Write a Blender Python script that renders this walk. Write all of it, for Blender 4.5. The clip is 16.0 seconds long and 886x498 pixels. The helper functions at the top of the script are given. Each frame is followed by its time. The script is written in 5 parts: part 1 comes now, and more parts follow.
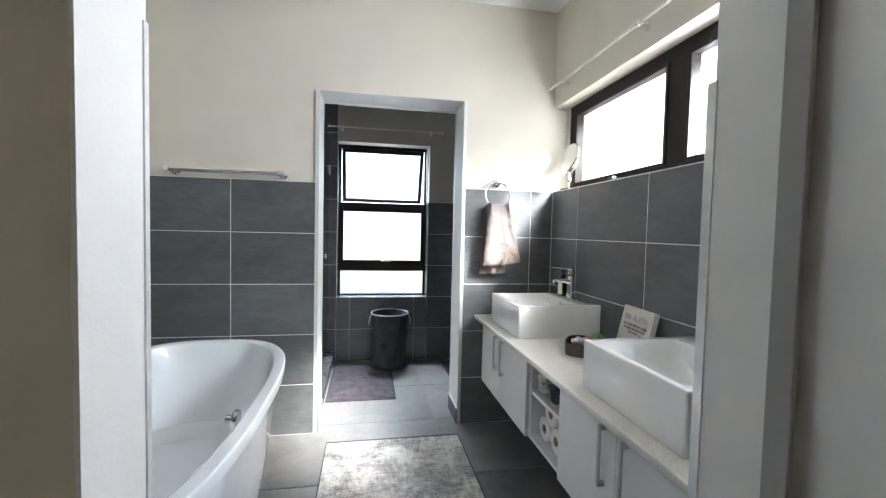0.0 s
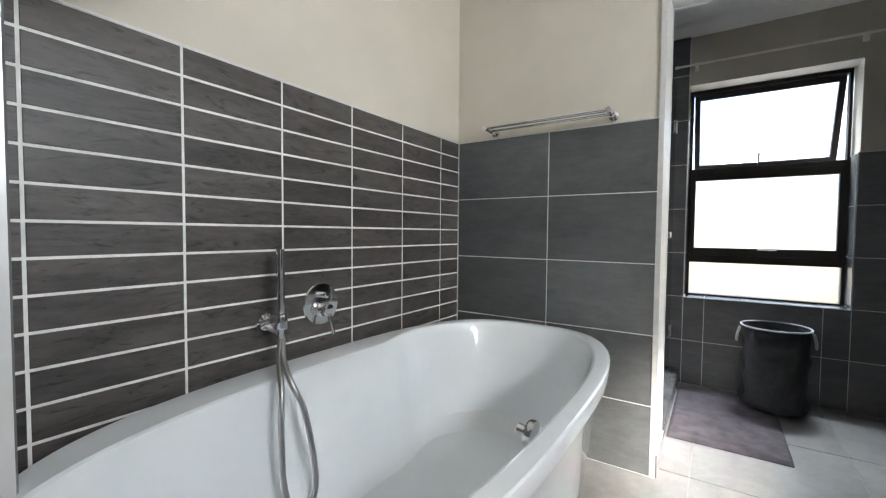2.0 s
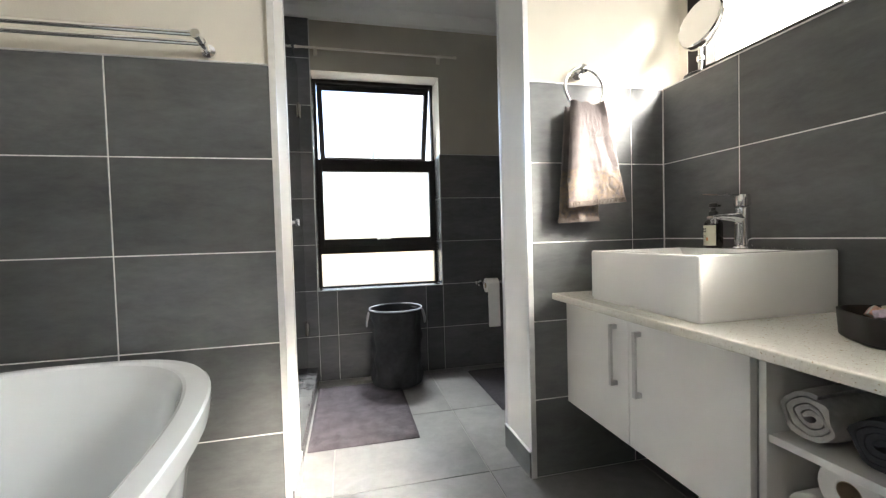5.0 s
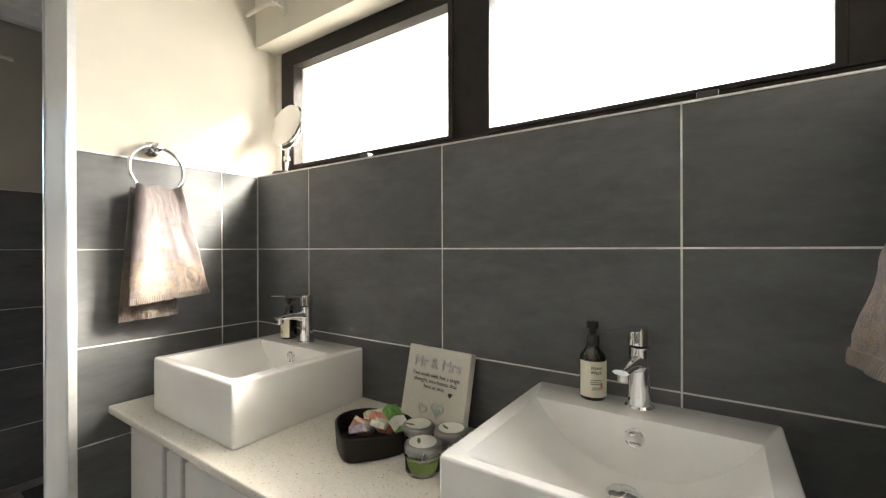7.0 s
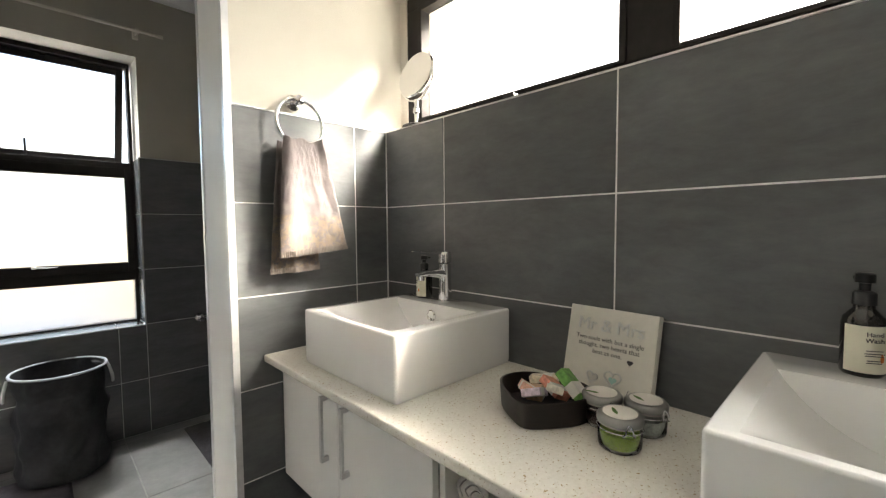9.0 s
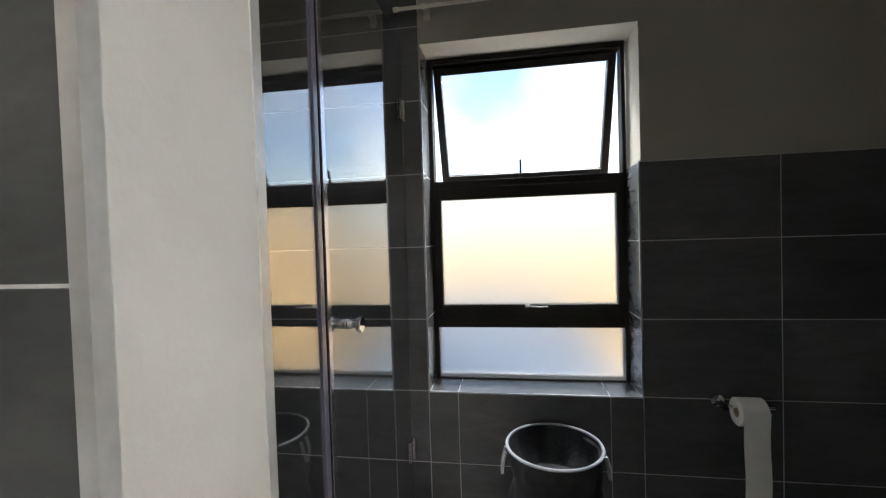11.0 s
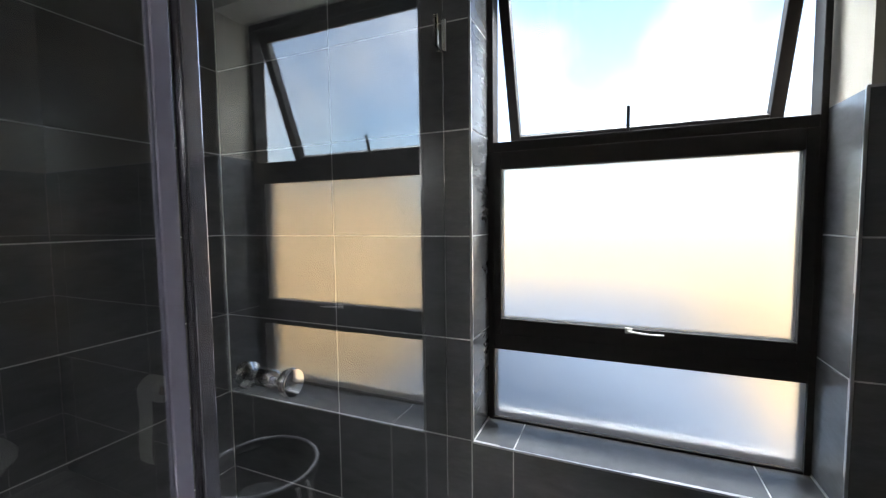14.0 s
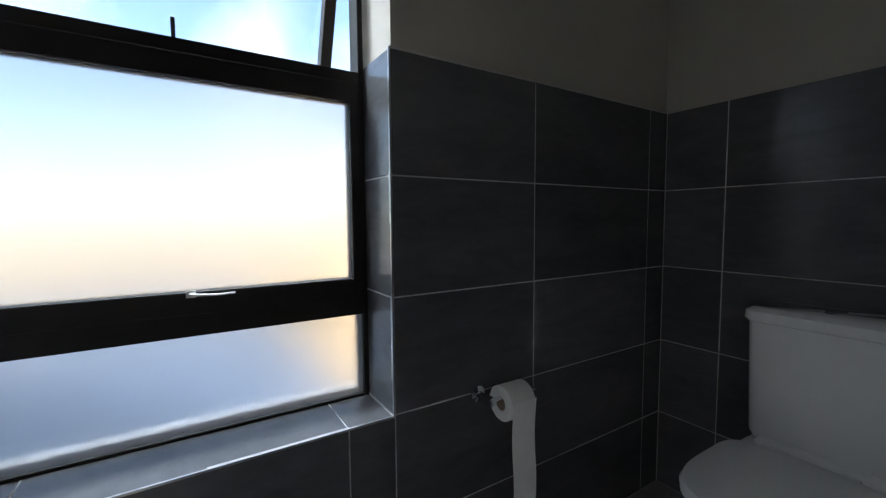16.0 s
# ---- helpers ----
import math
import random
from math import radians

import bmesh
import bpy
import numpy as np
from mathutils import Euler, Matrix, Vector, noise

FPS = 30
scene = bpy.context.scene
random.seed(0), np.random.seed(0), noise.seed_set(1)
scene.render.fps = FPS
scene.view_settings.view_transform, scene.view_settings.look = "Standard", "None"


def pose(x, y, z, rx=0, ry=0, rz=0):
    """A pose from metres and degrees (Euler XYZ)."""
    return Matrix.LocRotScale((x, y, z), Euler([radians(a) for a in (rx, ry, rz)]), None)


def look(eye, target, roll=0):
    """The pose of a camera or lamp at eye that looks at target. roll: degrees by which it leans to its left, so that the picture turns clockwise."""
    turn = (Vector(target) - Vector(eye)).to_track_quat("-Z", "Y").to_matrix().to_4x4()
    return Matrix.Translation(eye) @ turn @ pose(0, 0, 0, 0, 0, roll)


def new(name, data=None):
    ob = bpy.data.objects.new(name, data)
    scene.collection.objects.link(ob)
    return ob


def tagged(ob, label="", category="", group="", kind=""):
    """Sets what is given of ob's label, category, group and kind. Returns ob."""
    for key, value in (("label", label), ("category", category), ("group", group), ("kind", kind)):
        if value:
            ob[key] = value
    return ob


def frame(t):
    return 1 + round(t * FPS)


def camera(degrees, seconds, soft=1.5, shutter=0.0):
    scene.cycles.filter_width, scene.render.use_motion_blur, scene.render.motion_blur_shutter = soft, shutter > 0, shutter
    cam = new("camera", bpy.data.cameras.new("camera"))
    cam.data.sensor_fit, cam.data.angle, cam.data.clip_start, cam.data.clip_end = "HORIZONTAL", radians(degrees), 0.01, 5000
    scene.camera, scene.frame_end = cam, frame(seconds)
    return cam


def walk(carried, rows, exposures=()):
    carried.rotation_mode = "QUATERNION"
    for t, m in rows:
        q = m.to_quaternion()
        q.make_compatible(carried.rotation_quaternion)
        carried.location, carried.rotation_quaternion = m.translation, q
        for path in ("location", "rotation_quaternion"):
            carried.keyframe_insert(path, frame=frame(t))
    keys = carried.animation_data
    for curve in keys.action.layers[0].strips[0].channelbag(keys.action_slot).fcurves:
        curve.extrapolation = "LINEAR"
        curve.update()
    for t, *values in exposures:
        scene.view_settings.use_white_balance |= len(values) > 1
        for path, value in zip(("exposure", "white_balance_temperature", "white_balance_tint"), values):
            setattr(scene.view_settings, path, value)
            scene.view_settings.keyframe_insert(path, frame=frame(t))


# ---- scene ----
cam = camera(94.2, 16.0, 1.25)
PATH = [
    (0, (-0.012, 0.118, 1.230), (0.349, 2.083, 1.144), 1.3),
    (0.5, (-0.032, 0.338, 1.225), (-0.062, 2.337, 1.162), 1.1),
    (1, (-0.067, 0.469, 1.234), (-0.486, 2.424, 1.183), 1.1),
    (1.5, (-0.097, 0.611, 1.162), (-0.883, 2.45, 1.109), 1.0),
    (2, (-0.11, 0.736, 1.022), (-1.214, 2.401, 0.944), 0.5),
    (2.5, (-0.109, 0.807, 0.897), (-1.392, 2.338, 0.791), -0.1),
    (3, (-0.103, 0.857, 0.827), (-1.376, 2.393, 0.679), -0.8),
    (3.5, (-0.124, 0.935, 0.801), (-1.166, 2.636, 0.648), -1.3),
    (4, (-0.155, 1.06, 0.821), (-0.763, 2.961, 0.688), -1.6),
    (4.5, (-0.145, 1.16, 0.871), (-0.223, 3.156, 0.771), -1.6),
    (5, (-0.091, 1.207, 0.934), (0.361, 3.154, 0.872), -1.6),
    (7.5, (0.205, 1.011, 1.219), (1.934, 2.016, 1.191), 0.4),
    (8, (0.193, 1.02, 1.181), (1.941, 1.991, 1.13), 0.6),
    (8.5, (0.16, 1.095, 1.15), (1.808, 2.226, 1.056), 0.2),
    (9, (0.152, 1.278, 1.121), (1.551, 2.704, 1.012), -0.4),
    (9.5, (0.160, 1.534, 1.146), (1.165, 3.260, 1.038), -1.5),
    (10, (0.124, 1.846, 1.165), (0.681, 3.764, 1.074), -1.9),
    (12.5, (0.032, 2.722, 1.355), (-1.041, 4.41, 1.329), -0.5),
    (13, (0.072, 2.789, 1.373), (-1.047, 4.446, 1.319), -0.4),
    (13.5, (0.106, 2.85, 1.327), (-0.973, 4.531, 1.236), -0.3),
    (14, (0.097, 2.9, 1.243), (-0.686, 4.736, 1.109), -0.7),
    (14.5, (0.047, 3.01, 1.171), (-0.219, 4.985, 1.004), -1.4),
    (15, (0.044, 3.11, 1.114), (0.317, 5.084, 0.949), -1.2),
    (15.5, (0.08, 3.136, 1.088), (0.793, 4.998, 0.936), -0.9),
    (16, (0.116, 3.087, 1.091), (1.185, 4.772, 0.95), -0.4),
]
EXPOSURES = [(0, 3.65, 5900, 10), (1.5, 3.1, 6000, 10), (2, 3.45, 6250, 10), (2.5, 3.75, 6450, 10), (3, 3.8, 6500, 10), (3.6, 3.75, 6550, 10), (4.5, 3.65, 6600, 10), (5, 3.7, 6700, 10), (8, 3.6, 7050, 10),
             (9.5, 3.5, 6900, 10), (10, 3.1, 6750, 10), (12.5, 2.8, 6700, 10), (13.3, 3.1, 6500, 10), (14.2, 3.15, 6400, 10), (15.3, 3.0, 6150, 10), (16, 2.8, 6050, 10)]
walk(cam, [(t, look(eye, target, roll)) for t, eye, target, roll in PATH], EXPOSURES)

# ---- plan, in metres ----
LEFT, RIGHT = -1.273, 1.168      # bathroom side walls
PART, PART_BACK = 2.638, 2.900   # partition with the opening
NEAR, NEAR_BACK = 0.782, 0.625   # wall with the entrance
FAR = 4.003                      # wall with the tall window
SIDE = 1.742                     # right wall of the toilet room
OPEN_L, OPEN_R, OPEN_TOP = -0.306, 0.574, 2.043
DOOR_L, DOOR_R, DOOR_TOP = -0.326, 0.604, 2.35
CEIL, CEIL_WC = 2.645, 2.42
TILE = 0.3
GLASS_X = -0.367                 # plane of the shower screen

# ---- light ----
world = bpy.data.worlds.new("world")
scene.world = world
world.use_nodes = True
wn = world.node_tree
sky = wn.nodes.new("ShaderNodeTexSky")
sky.sky_type = "NISHITA"
sky.sun_disc = False
sky.sun_elevation = radians(40)
sky.sun_rotation = radians(119)
sky.air_density, sky.dust_density = 1.0, 0.8
# a thin drift of white cloud over the blue
wc = wn.nodes.new("ShaderNodeTexCoord")
cloud = wn.nodes.new("ShaderNodeTexNoise")
cloud.inputs["Scale"].default_value, cloud.inputs["Detail"].default_value, cloud.inputs["Roughness"].default_value = 1.5, 4, 0.5
drift = wn.nodes.new("ShaderNodeMapping")
drift.inputs["Rotation"].default_value = (0, 0, radians(75))
wn.links.new(wc.outputs["Generated"], drift.inputs["Vector"])
wn.links.new(drift.outputs["Vector"], cloud.inputs["Vector"])
cloud_ramp = wn.nodes.new("ShaderNodeValToRGB")
cloud_ramp.color_ramp.elements[0].position, cloud_ramp.color_ramp.elements[1].position = 0.44, 0.71
wn.links.new(cloud.outputs["Fac"], cloud_ramp.inputs["Fac"])
cloud_mix = wn.nodes.new("ShaderNodeMix")
cloud_mix.data_type = "RGBA"
wn.links.new(cloud_ramp.outputs["Color"], cloud_mix.inputs["Factor"])
wn.links.new(sky.outputs["Color"], cloud_mix.inputs["A"])
cloud_mix.inputs["B"].default_value = (6.0, 6.0, 5.9, 1)
wn.links.new(cloud_mix.outputs["Result"], wn.nodes["Background"].inputs["Color"])
wn.nodes["Background"].inputs["Strength"].default_value = 0.065

sun = new("sun", bpy.data.lights.new("sun", "SUN"))
sun.data.energy, sun.data.angle, sun.data.color = 3.6, radians(18), (1.0, 0.95, 0.88)
sun.matrix_world = look((0, 0, 0), (-0.56, 0.60, -0.69))


def window_lamp(name, eye, target, width, height, watts, color):
    lamp = new(name, bpy.data.lights.new(name, "AREA"))
    lamp.data.shape, lamp.data.size, lamp.data.size_y = "RECTANGLE", width, height
    lamp.data.energy, lamp.data.color = watts, color
    lamp.matrix_world = look(eye, target)
    return lamp


window_lamp("daylight_high_window", (1.337, 1.226, 1.765), (0.337, 1.226, 1.765), 0.78, 0.44, 2.1, (0.96, 0.98, 1.0))
window_lamp("daylight_high_window", (1.337, 2.10, 1.765), (0.337, 2.10, 1.765), 0.74, 0.44, 0.5, (0.96, 0.97, 0.92))
shaft = window_lamp("sunlight_high_window", (1.74, 0.82, 2.19), (1.18, 1.40, 1.535), 1.6, 0.46, 7.0, (1.0, 0.92, 0.80))
shaft.data.spread = radians(20)
# extra lamp above the tall window, out of view, brightens sill and toilet room
window_lamp("daylight_fill_tall_window", (0.38, 4.66, 2.76), (-0.05, 4.0, 0.8), 0.8, 0.40, 23, (0.90, 0.96, 1.0))


# ---- materials ----
def mat(name):
    m = bpy.data.materials.new(name)
    m.use_nodes = True
    return m, m.node_tree.nodes, m.node_tree.links, m.node_tree.nodes["Principled BSDF"]


def ramp(nodes, stops):
    r = nodes.new("ShaderNodeValToRGB")
    while len(r.color_ramp.elements) < len(stops):
        r.color_ramp.elements.new(0.5)
    for e, (p, c) in zip(r.color_ramp.elements, stops):
        e.position, e.color = p, (*c, 1)
    return r


def coords(nodes, links, scale=(1, 1, 1), per_object=False):
    c = nodes.new("ShaderNodeTexCoord")
    mp = nodes.new("ShaderNodeMapping")
    mp.inputs["Scale"].default_value = scale
    if per_object:
        g = nodes.new("ShaderNodeNewGeometry")
        o = nodes.new("ShaderNodeObjectInfo")
        mul = nodes.new("ShaderNodeMath")
        mul.operation, mul.inputs[1].default_value = "MULTIPLY", 37.0
        links.new(o.outputs["Random"], mul.inputs[0])
        links.new(g.outputs["Position"], mp.inputs["Vector"])
        links.new(mul.outputs[0], mp.inputs["Location"])
    else:
        g = nodes.new("ShaderNodeNewGeometry")
        links.new(g.outputs["Position"], mp.inputs["Vector"])
    return mp.outputs["Vector"]


def noise_tex(nodes, links, vec, scale, detail=4, rough=0.55, dist=0.0):
    n = nodes.new("ShaderNodeTexNoise")
    n.inputs["Scale"].default_value = scale
    n.inputs["Detail"].default_value = detail
    n.inputs["Roughness"].default_value = rough
    n.inputs["Distortion"].default_value = dist
    links.new(vec, n.inputs["Vector"])
    return n.outputs["Fac"]


def bump(nodes, links, p, height, strength, distance):
    b = nodes.new("ShaderNodeBump")
    b.inputs["Strength"].default_value, b.inputs["Distance"].default_value = strength, distance
    links.new(height, b.inputs["Height"])
    links.new(b.outputs["Normal"], p.inputs["Normal"])


def simple(name, color, rough=0.5, metal=0.0, vary=0.06, scale=12.0, relief=0.0, relief_scale=150.0, coat=0.0):
    m, n, l, p = mat(name)
    v = coords(n, l)
    f = noise_tex(n, l, v, scale)
    lo = tuple(max(0, c * (1 - vary)) for c in color)
    hi = tuple(min(1, c * (1 + vary)) for c in color)
    r = ramp(n, [(0.3, lo), (0.7, hi)])
    l.new(f, r.inputs["Fac"])
    l.new(r.outputs["Color"], p.inputs["Base Color"])
    p.inputs["Roughness"].default_value, p.inputs["Metallic"].default_value = rough, metal
    p.inputs["Coat Weight"].default_value = coat
    if relief:
        bump(n, l, p, noise_tex(n, l, v, relief_scale, 3), relief, 0.002)
    return m


def tile_material(name, dark, light, stretch, rough=0.42, veins=0.0, tint=None, relief=0.12, spread=0.11, low=0.32, high=0.70):
    m, n, l, p = mat(name)
    v = coords(n, l, stretch, True)
    big = noise_tex(n, l, v, 1.6, 5, 0.62, 0.6)
    fine = noise_tex(n, l, v, 9.0, 6, 0.7, 0.3)
    mix = n.new("ShaderNodeMath")
    mix.operation = "MULTIPLY_ADD"
    l.new(fine, mix.inputs[0])
    mix.inputs[1].default_value = 0.45
    half = n.new("ShaderNodeMath")
    half.operation, half.inputs[1].default_value = "MULTIPLY", 0.6
    l.new(big, half.inputs[0])
    l.new(half.outputs[0], mix.inputs[2])
    stops = [(low, dark), (high, light)]
    if tint:
        stops = [(0.30, dark), (0.52, light), (0.74, tint)]
    r = ramp(n, stops)
    l.new(mix.outputs[0], r.inputs["Fac"])
    out = r.outputs["Color"]
    if veins:
        w = noise_tex(n, l, v, 4.0, 8, 0.75, 2.2)
        vr = ramp(n, [(0.36, (0.14, 0.13, 0.12)), (0.46, (1, 1, 1))])
        l.new(w, vr.inputs["Fac"])
        mx = n.new("ShaderNodeMix")
        mx.data_type, mx.blend_type = "RGBA", "MULTIPLY"
        mx.inputs["Factor"].default_value = veins
        l.new(out, mx.inputs["A"])
        l.new(vr.outputs["Color"], mx.inputs["B"])
        out = mx.outputs["Result"]
    oi = n.new("ShaderNodeObjectInfo")
    hsv = n.new("ShaderNodeHueSaturation")
    mr = n.new("ShaderNodeMapRange")
    mr.inputs["To Min"].default_value, mr.inputs["To Max"].default_value = 0.86, 1.14
    l.new(oi.outputs["Random"], mr.inputs["Value"])
    l.new(mr.outputs["Result"], hsv.inputs["Value"])
    l.new(out, hsv.inputs["Color"])
    l.new(hsv.outputs["Color"], p.inputs["Base Color"])
    rr = n.new("ShaderNodeMapRange")
    rr.inputs["To Min"].default_value, rr.inputs["To Max"].default_value = rough - spread, rough + spread
    l.new(fine, rr.inputs["Value"])
    l.new(rr.outputs["Result"], p.inputs["Roughness"])
    bump(n, l, p, fine, relief, 0.002)
    return m


def glass(name, rough=0.0, tint=(1, 1, 1), ior=1.45):
    m, n, l, p = mat(name)
    p.inputs["Base Color"].default_value = (*tint, 1)
    p.inputs["Transmission Weight"].default_value = 1
    p.inputs["Roughness"].default_value, p.inputs["IOR"].default_value = rough, ior
    return m


PLASTER = simple("cream_plaster", (0.64, 0.60, 0.52), 0.75, vary=0.035, scale=3.0, relief=0.25, relief_scale=220)
# darker copy of the plaster; the toilet room's shade is in its colour
PLASTER_SHADED = simple("shaded_beige_plaster", (0.40, 0.37, 0.31), 0.8, vary=0.04, scale=3.0, relief=0.25, relief_scale=220)
JAMB = simple("painted_jamb", (0.70, 0.69, 0.67), 0.55, vary=0.04, scale=5.0, relief=0.2, relief_scale=120)
CEILING_M = simple("white_ceiling", (0.86, 0.86, 0.85), 0.8, vary=0.02, scale=2.0, relief=0.15)
GROUT = simple("light_grout", (0.82, 0.81, 0.79), 0.85, vary=0.10, scale=30)
GROUT_DARK = simple("grey_grout", (0.46, 0.455, 0.45), 0.85, vary=0.15, scale=25)
GROUT_FLOOR = simple("floor_grout", (0.25, 0.24, 0.225), 0.85, vary=0.15, scale=25)
TILE_Y = tile_material("charcoal_tile", (0.066, 0.070, 0.073), (0.138, 0.143, 0.145), (1.5, 1.5, 4.2))
TILE_W = tile_material("wood_look_tile", (0.030, 0.0265, 0.025), (0.120, 0.106, 0.098), (1.0, 1.6, 7.0), 0.46, 0.8, low=0.34, high=0.72)
TILE_S = tile_material("dark_shower_tile", (0.062, 0.063, 0.066), (0.120, 0.120, 0.123), (1.4, 1.4, 4.5), 0.22, relief=0.01, spread=0.025)
TILE_F = tile_material("grey_floor_tile", (0.10, 0.098, 0.098), (0.20, 0.195, 0.19), (2.0, 2.0, 2.0), 0.34, spread=0.05)
CHROME = simple("chrome", (0.82, 0.82, 0.83), 0.08, 1.0, vary=0.02)
STEEL = simple("brushed_steel", (0.55, 0.55, 0.55), 0.32, 1.0, vary=0.05, scale=60)
ALU = simple("aluminium_trim", (0.72, 0.72, 0.72), 0.36, 0.5, vary=0.06, scale=40)
FRAME_M = simple("bronze_window_frame", (0.016, 0.013, 0.012), 0.55, 0.0, vary=0.15, scale=40)
FRAME_M.node_tree.nodes["Principled BSDF"].inputs["Specular IOR Level"].default_value = 0.2
CERAMIC = simple("white_ceramic", (0.87, 0.87, 0.86), 0.10, vary=0.015, scale=4, coat=0.6)
ACRYLIC = simple("white_acrylic", (0.82, 0.86, 0.89), 0.03, vary=0.015, scale=3, coat=0.5)
LACQUER = simple("pale_grey_lacquer", (0.75, 0.745, 0.73), 0.38, vary=0.03, scale=5)
CARCASS = simple("grey_board", (0.42, 0.41, 0.40), 0.55, vary=0.05, scale=9)
FROST = glass("frosted_glass", 0.33, (0.55, 0.55, 0.55))
CLEAR = glass("clear_glass", 0.0, (0.97, 0.985, 0.98), 1.52)
SCREEN_GLASS = glass("coated_screen_glass", 0.0, (0.95, 0.965, 0.96), 1.95)
VENT_GLASS = glass("vent_glass", 0.04, (0.97, 0.98, 0.98))
SEAL = simple("grey_plastic_seal", (0.15, 0.145, 0.19), 0.14, vary=0.1)
ACRYLIC.node_tree.nodes["Principled BSDF"].inputs["IOR"].default_value = 1.75
STRIP = simple("polished_strip", (0.50, 0.485, 0.55), 0.16, 0.9, vary=0.08, scale=50)
BLACK = simple("black_plastic", (0.012, 0.012, 0.013), 0.35, vary=0.2, scale=30)


# ---- mesh helpers ----
def add_box(bm, lo, hi, bevel=0.0):
    r = bmesh.ops.create_cube(bm, size=1)
    vs = r["verts"]
    c = [(a + b) / 2 for a, b in zip(lo, hi)]
    s = [abs(b - a) for a, b in zip(lo, hi)]
    for v in vs:
        v.co = Vector((c[0] + v.co.x * s[0], c[1] + v.co.y * s[1], c[2] + v.co.z * s[2]))
    if bevel:
        es = list({e for v in vs for e in v.link_edges})
        bmesh.ops.bevel(bm, geom=es, offset=bevel, segments=2, profile=0.6, affect="EDGES")


def box(lo, hi, bevel=0.0):
    bm = bmesh.new()
    add_box(bm, lo, hi, bevel)
    return bm


def boxes(*items, bevel=0.0):
    bm = bmesh.new()
    for lo, hi in items:
        add_box(bm, lo, hi, bevel)
    return bm


def loft(loops, close_start=True, close_end=True):
    """A skin over closed loops of equally many points."""
    bm = bmesh.new()
    rings = [[bm.verts.new(p) for p in loop] for loop in loops]
    n = len(rings[0])
    for a, b in zip(rings, rings[1:]):
        for i in range(n):
            j = (i + 1) % n
            bm.faces.new((a[i], a[j], b[j], b[i]))
    if close_start:
        bm.faces.new(rings[0][::-1])
    if close_end:
        bm.faces.new(rings[-1])
    bmesh.ops.recalc_face_normals(bm, faces=bm.faces)
    return bm


def lathe(profile, seg=32, matrix=None):
    """Turns (radius, height) pairs round the z axis."""
    loops = [[Vector((r * math.cos(2 * math.pi * i / seg), r * math.sin(2 * math.pi * i / seg), z)) for i in range(seg)]
             for r, z in profile]
    hollow = profile[0] == profile[-1]
    bm = loft(loops, not hollow and profile[0][0] > 1e-4, not hollow and profile[-1][0] > 1e-4)
    bmesh.ops.remove_doubles(bm, verts=bm.verts, dist=1e-5)
    if matrix:
        bmesh.ops.transform(bm, matrix=matrix, verts=bm.verts)
    return bm


def tube(points, radius, seg=10, closed=False):
    pts = [Vector(p) for p in points]
    loops, n = [], len(pts)
    up = None
    for i, p in enumerate(pts):
        a = pts[(i - 1) % n] if closed or i else p
        b = pts[(i + 1) % n] if closed or i < n - 1 else p
        d = (b - a).normalized()
        if up is None:
            up = d.orthogonal().normalized()
        up = (up - d * up.dot(d)).normalized()
        side = d.cross(up)
        r = radius(i / (n - 1)) if callable(radius) else radius
        loops.append([p + r * (math.cos(2 * math.pi * k / seg) * up + math.sin(2 * math.pi * k / seg) * side) for k in range(seg)])
    if closed:
        loops.append(loops[0])
        bm = loft(loops, False, False)
        bmesh.ops.remove_doubles(bm, verts=bm.verts, dist=1e-5)
        return bm
    return loft(loops)


def rod(a, b, radius, seg=16):
    return tube([a, b], radius, seg)


def merged(*bms):
    bm = bmesh.new()
    for b in bms:
        me = bpy.data.meshes.new("tmp")
        b.to_mesh(me)
        bm.from_mesh(me)
        bpy.data.meshes.remove(me)
        b.free()
    return bm


def smooth_curve(points, steps=8):
    """A rounded line through the points."""
    p = [Vector(q) for q in points]
    p = [p[0] * 2 - p[1]] + p + [p[-1] * 2 - p[-2]]
    out = []
    for i in range(1, len(p) - 2):
        for k in range(steps):
            t = k / steps
            out.append(0.5 * ((2 * p[i]) + (p[i + 1] - p[i - 1]) * t + (2 * p[i - 1] - 5 * p[i] + 4 * p[i + 1] - p[i + 2]) * t * t
                              + (3 * p[i] - p[i - 1] - 3 * p[i + 1] + p[i + 2]) * t ** 3))
    out.append(p[-2])
    return out


def rounded_rect(x0, x1, y0, y1, r, z, seg=6):
    pts = []
    for cx, cy, a0 in ((x1 - r, y1 - r, 0), (x0 + r, y1 - r, 90), (x0 + r, y0 + r, 180), (x1 - r, y0 + r, 270)):
        for k in range(seg + 1):
            a = radians(a0 + 90 * k / seg)
            pts.append(Vector((cx + r * math.cos(a), cy + r * math.sin(a), z)))
    return pts


def part(name, bm, material, parent=None, label="", smooth=False):
    me = bpy.data.meshes.new(name)
    bm.to_mesh(me)
    bm.free()
    me.materials.append(material)
    if smooth:
        me.polygons.foreach_set("use_smooth", [True] * len(me.polygons))
        me.set_sharp_from_angle(angle=radians(42 if smooth is True else smooth))
    ob = new(name, me)
    if parent:
        ob.parent = parent
        ob.matrix_parent_inverse = parent.matrix_world.inverted()
    if label:
        ob["label"] = label
    return ob


def thing(name, at, label, category, group=""):
    ob = new(name)
    ob.empty_display_size = 0.05
    ob.location = at
    ob.matrix_world = Matrix.Translation(at)
    return tagged(ob, label, category, group)


def structure(name, bm, material, label, category, smooth=False):
    return tagged(part(name, bm, material, smooth=smooth), label, category, kind="structure")


TILE_MESHES = {}


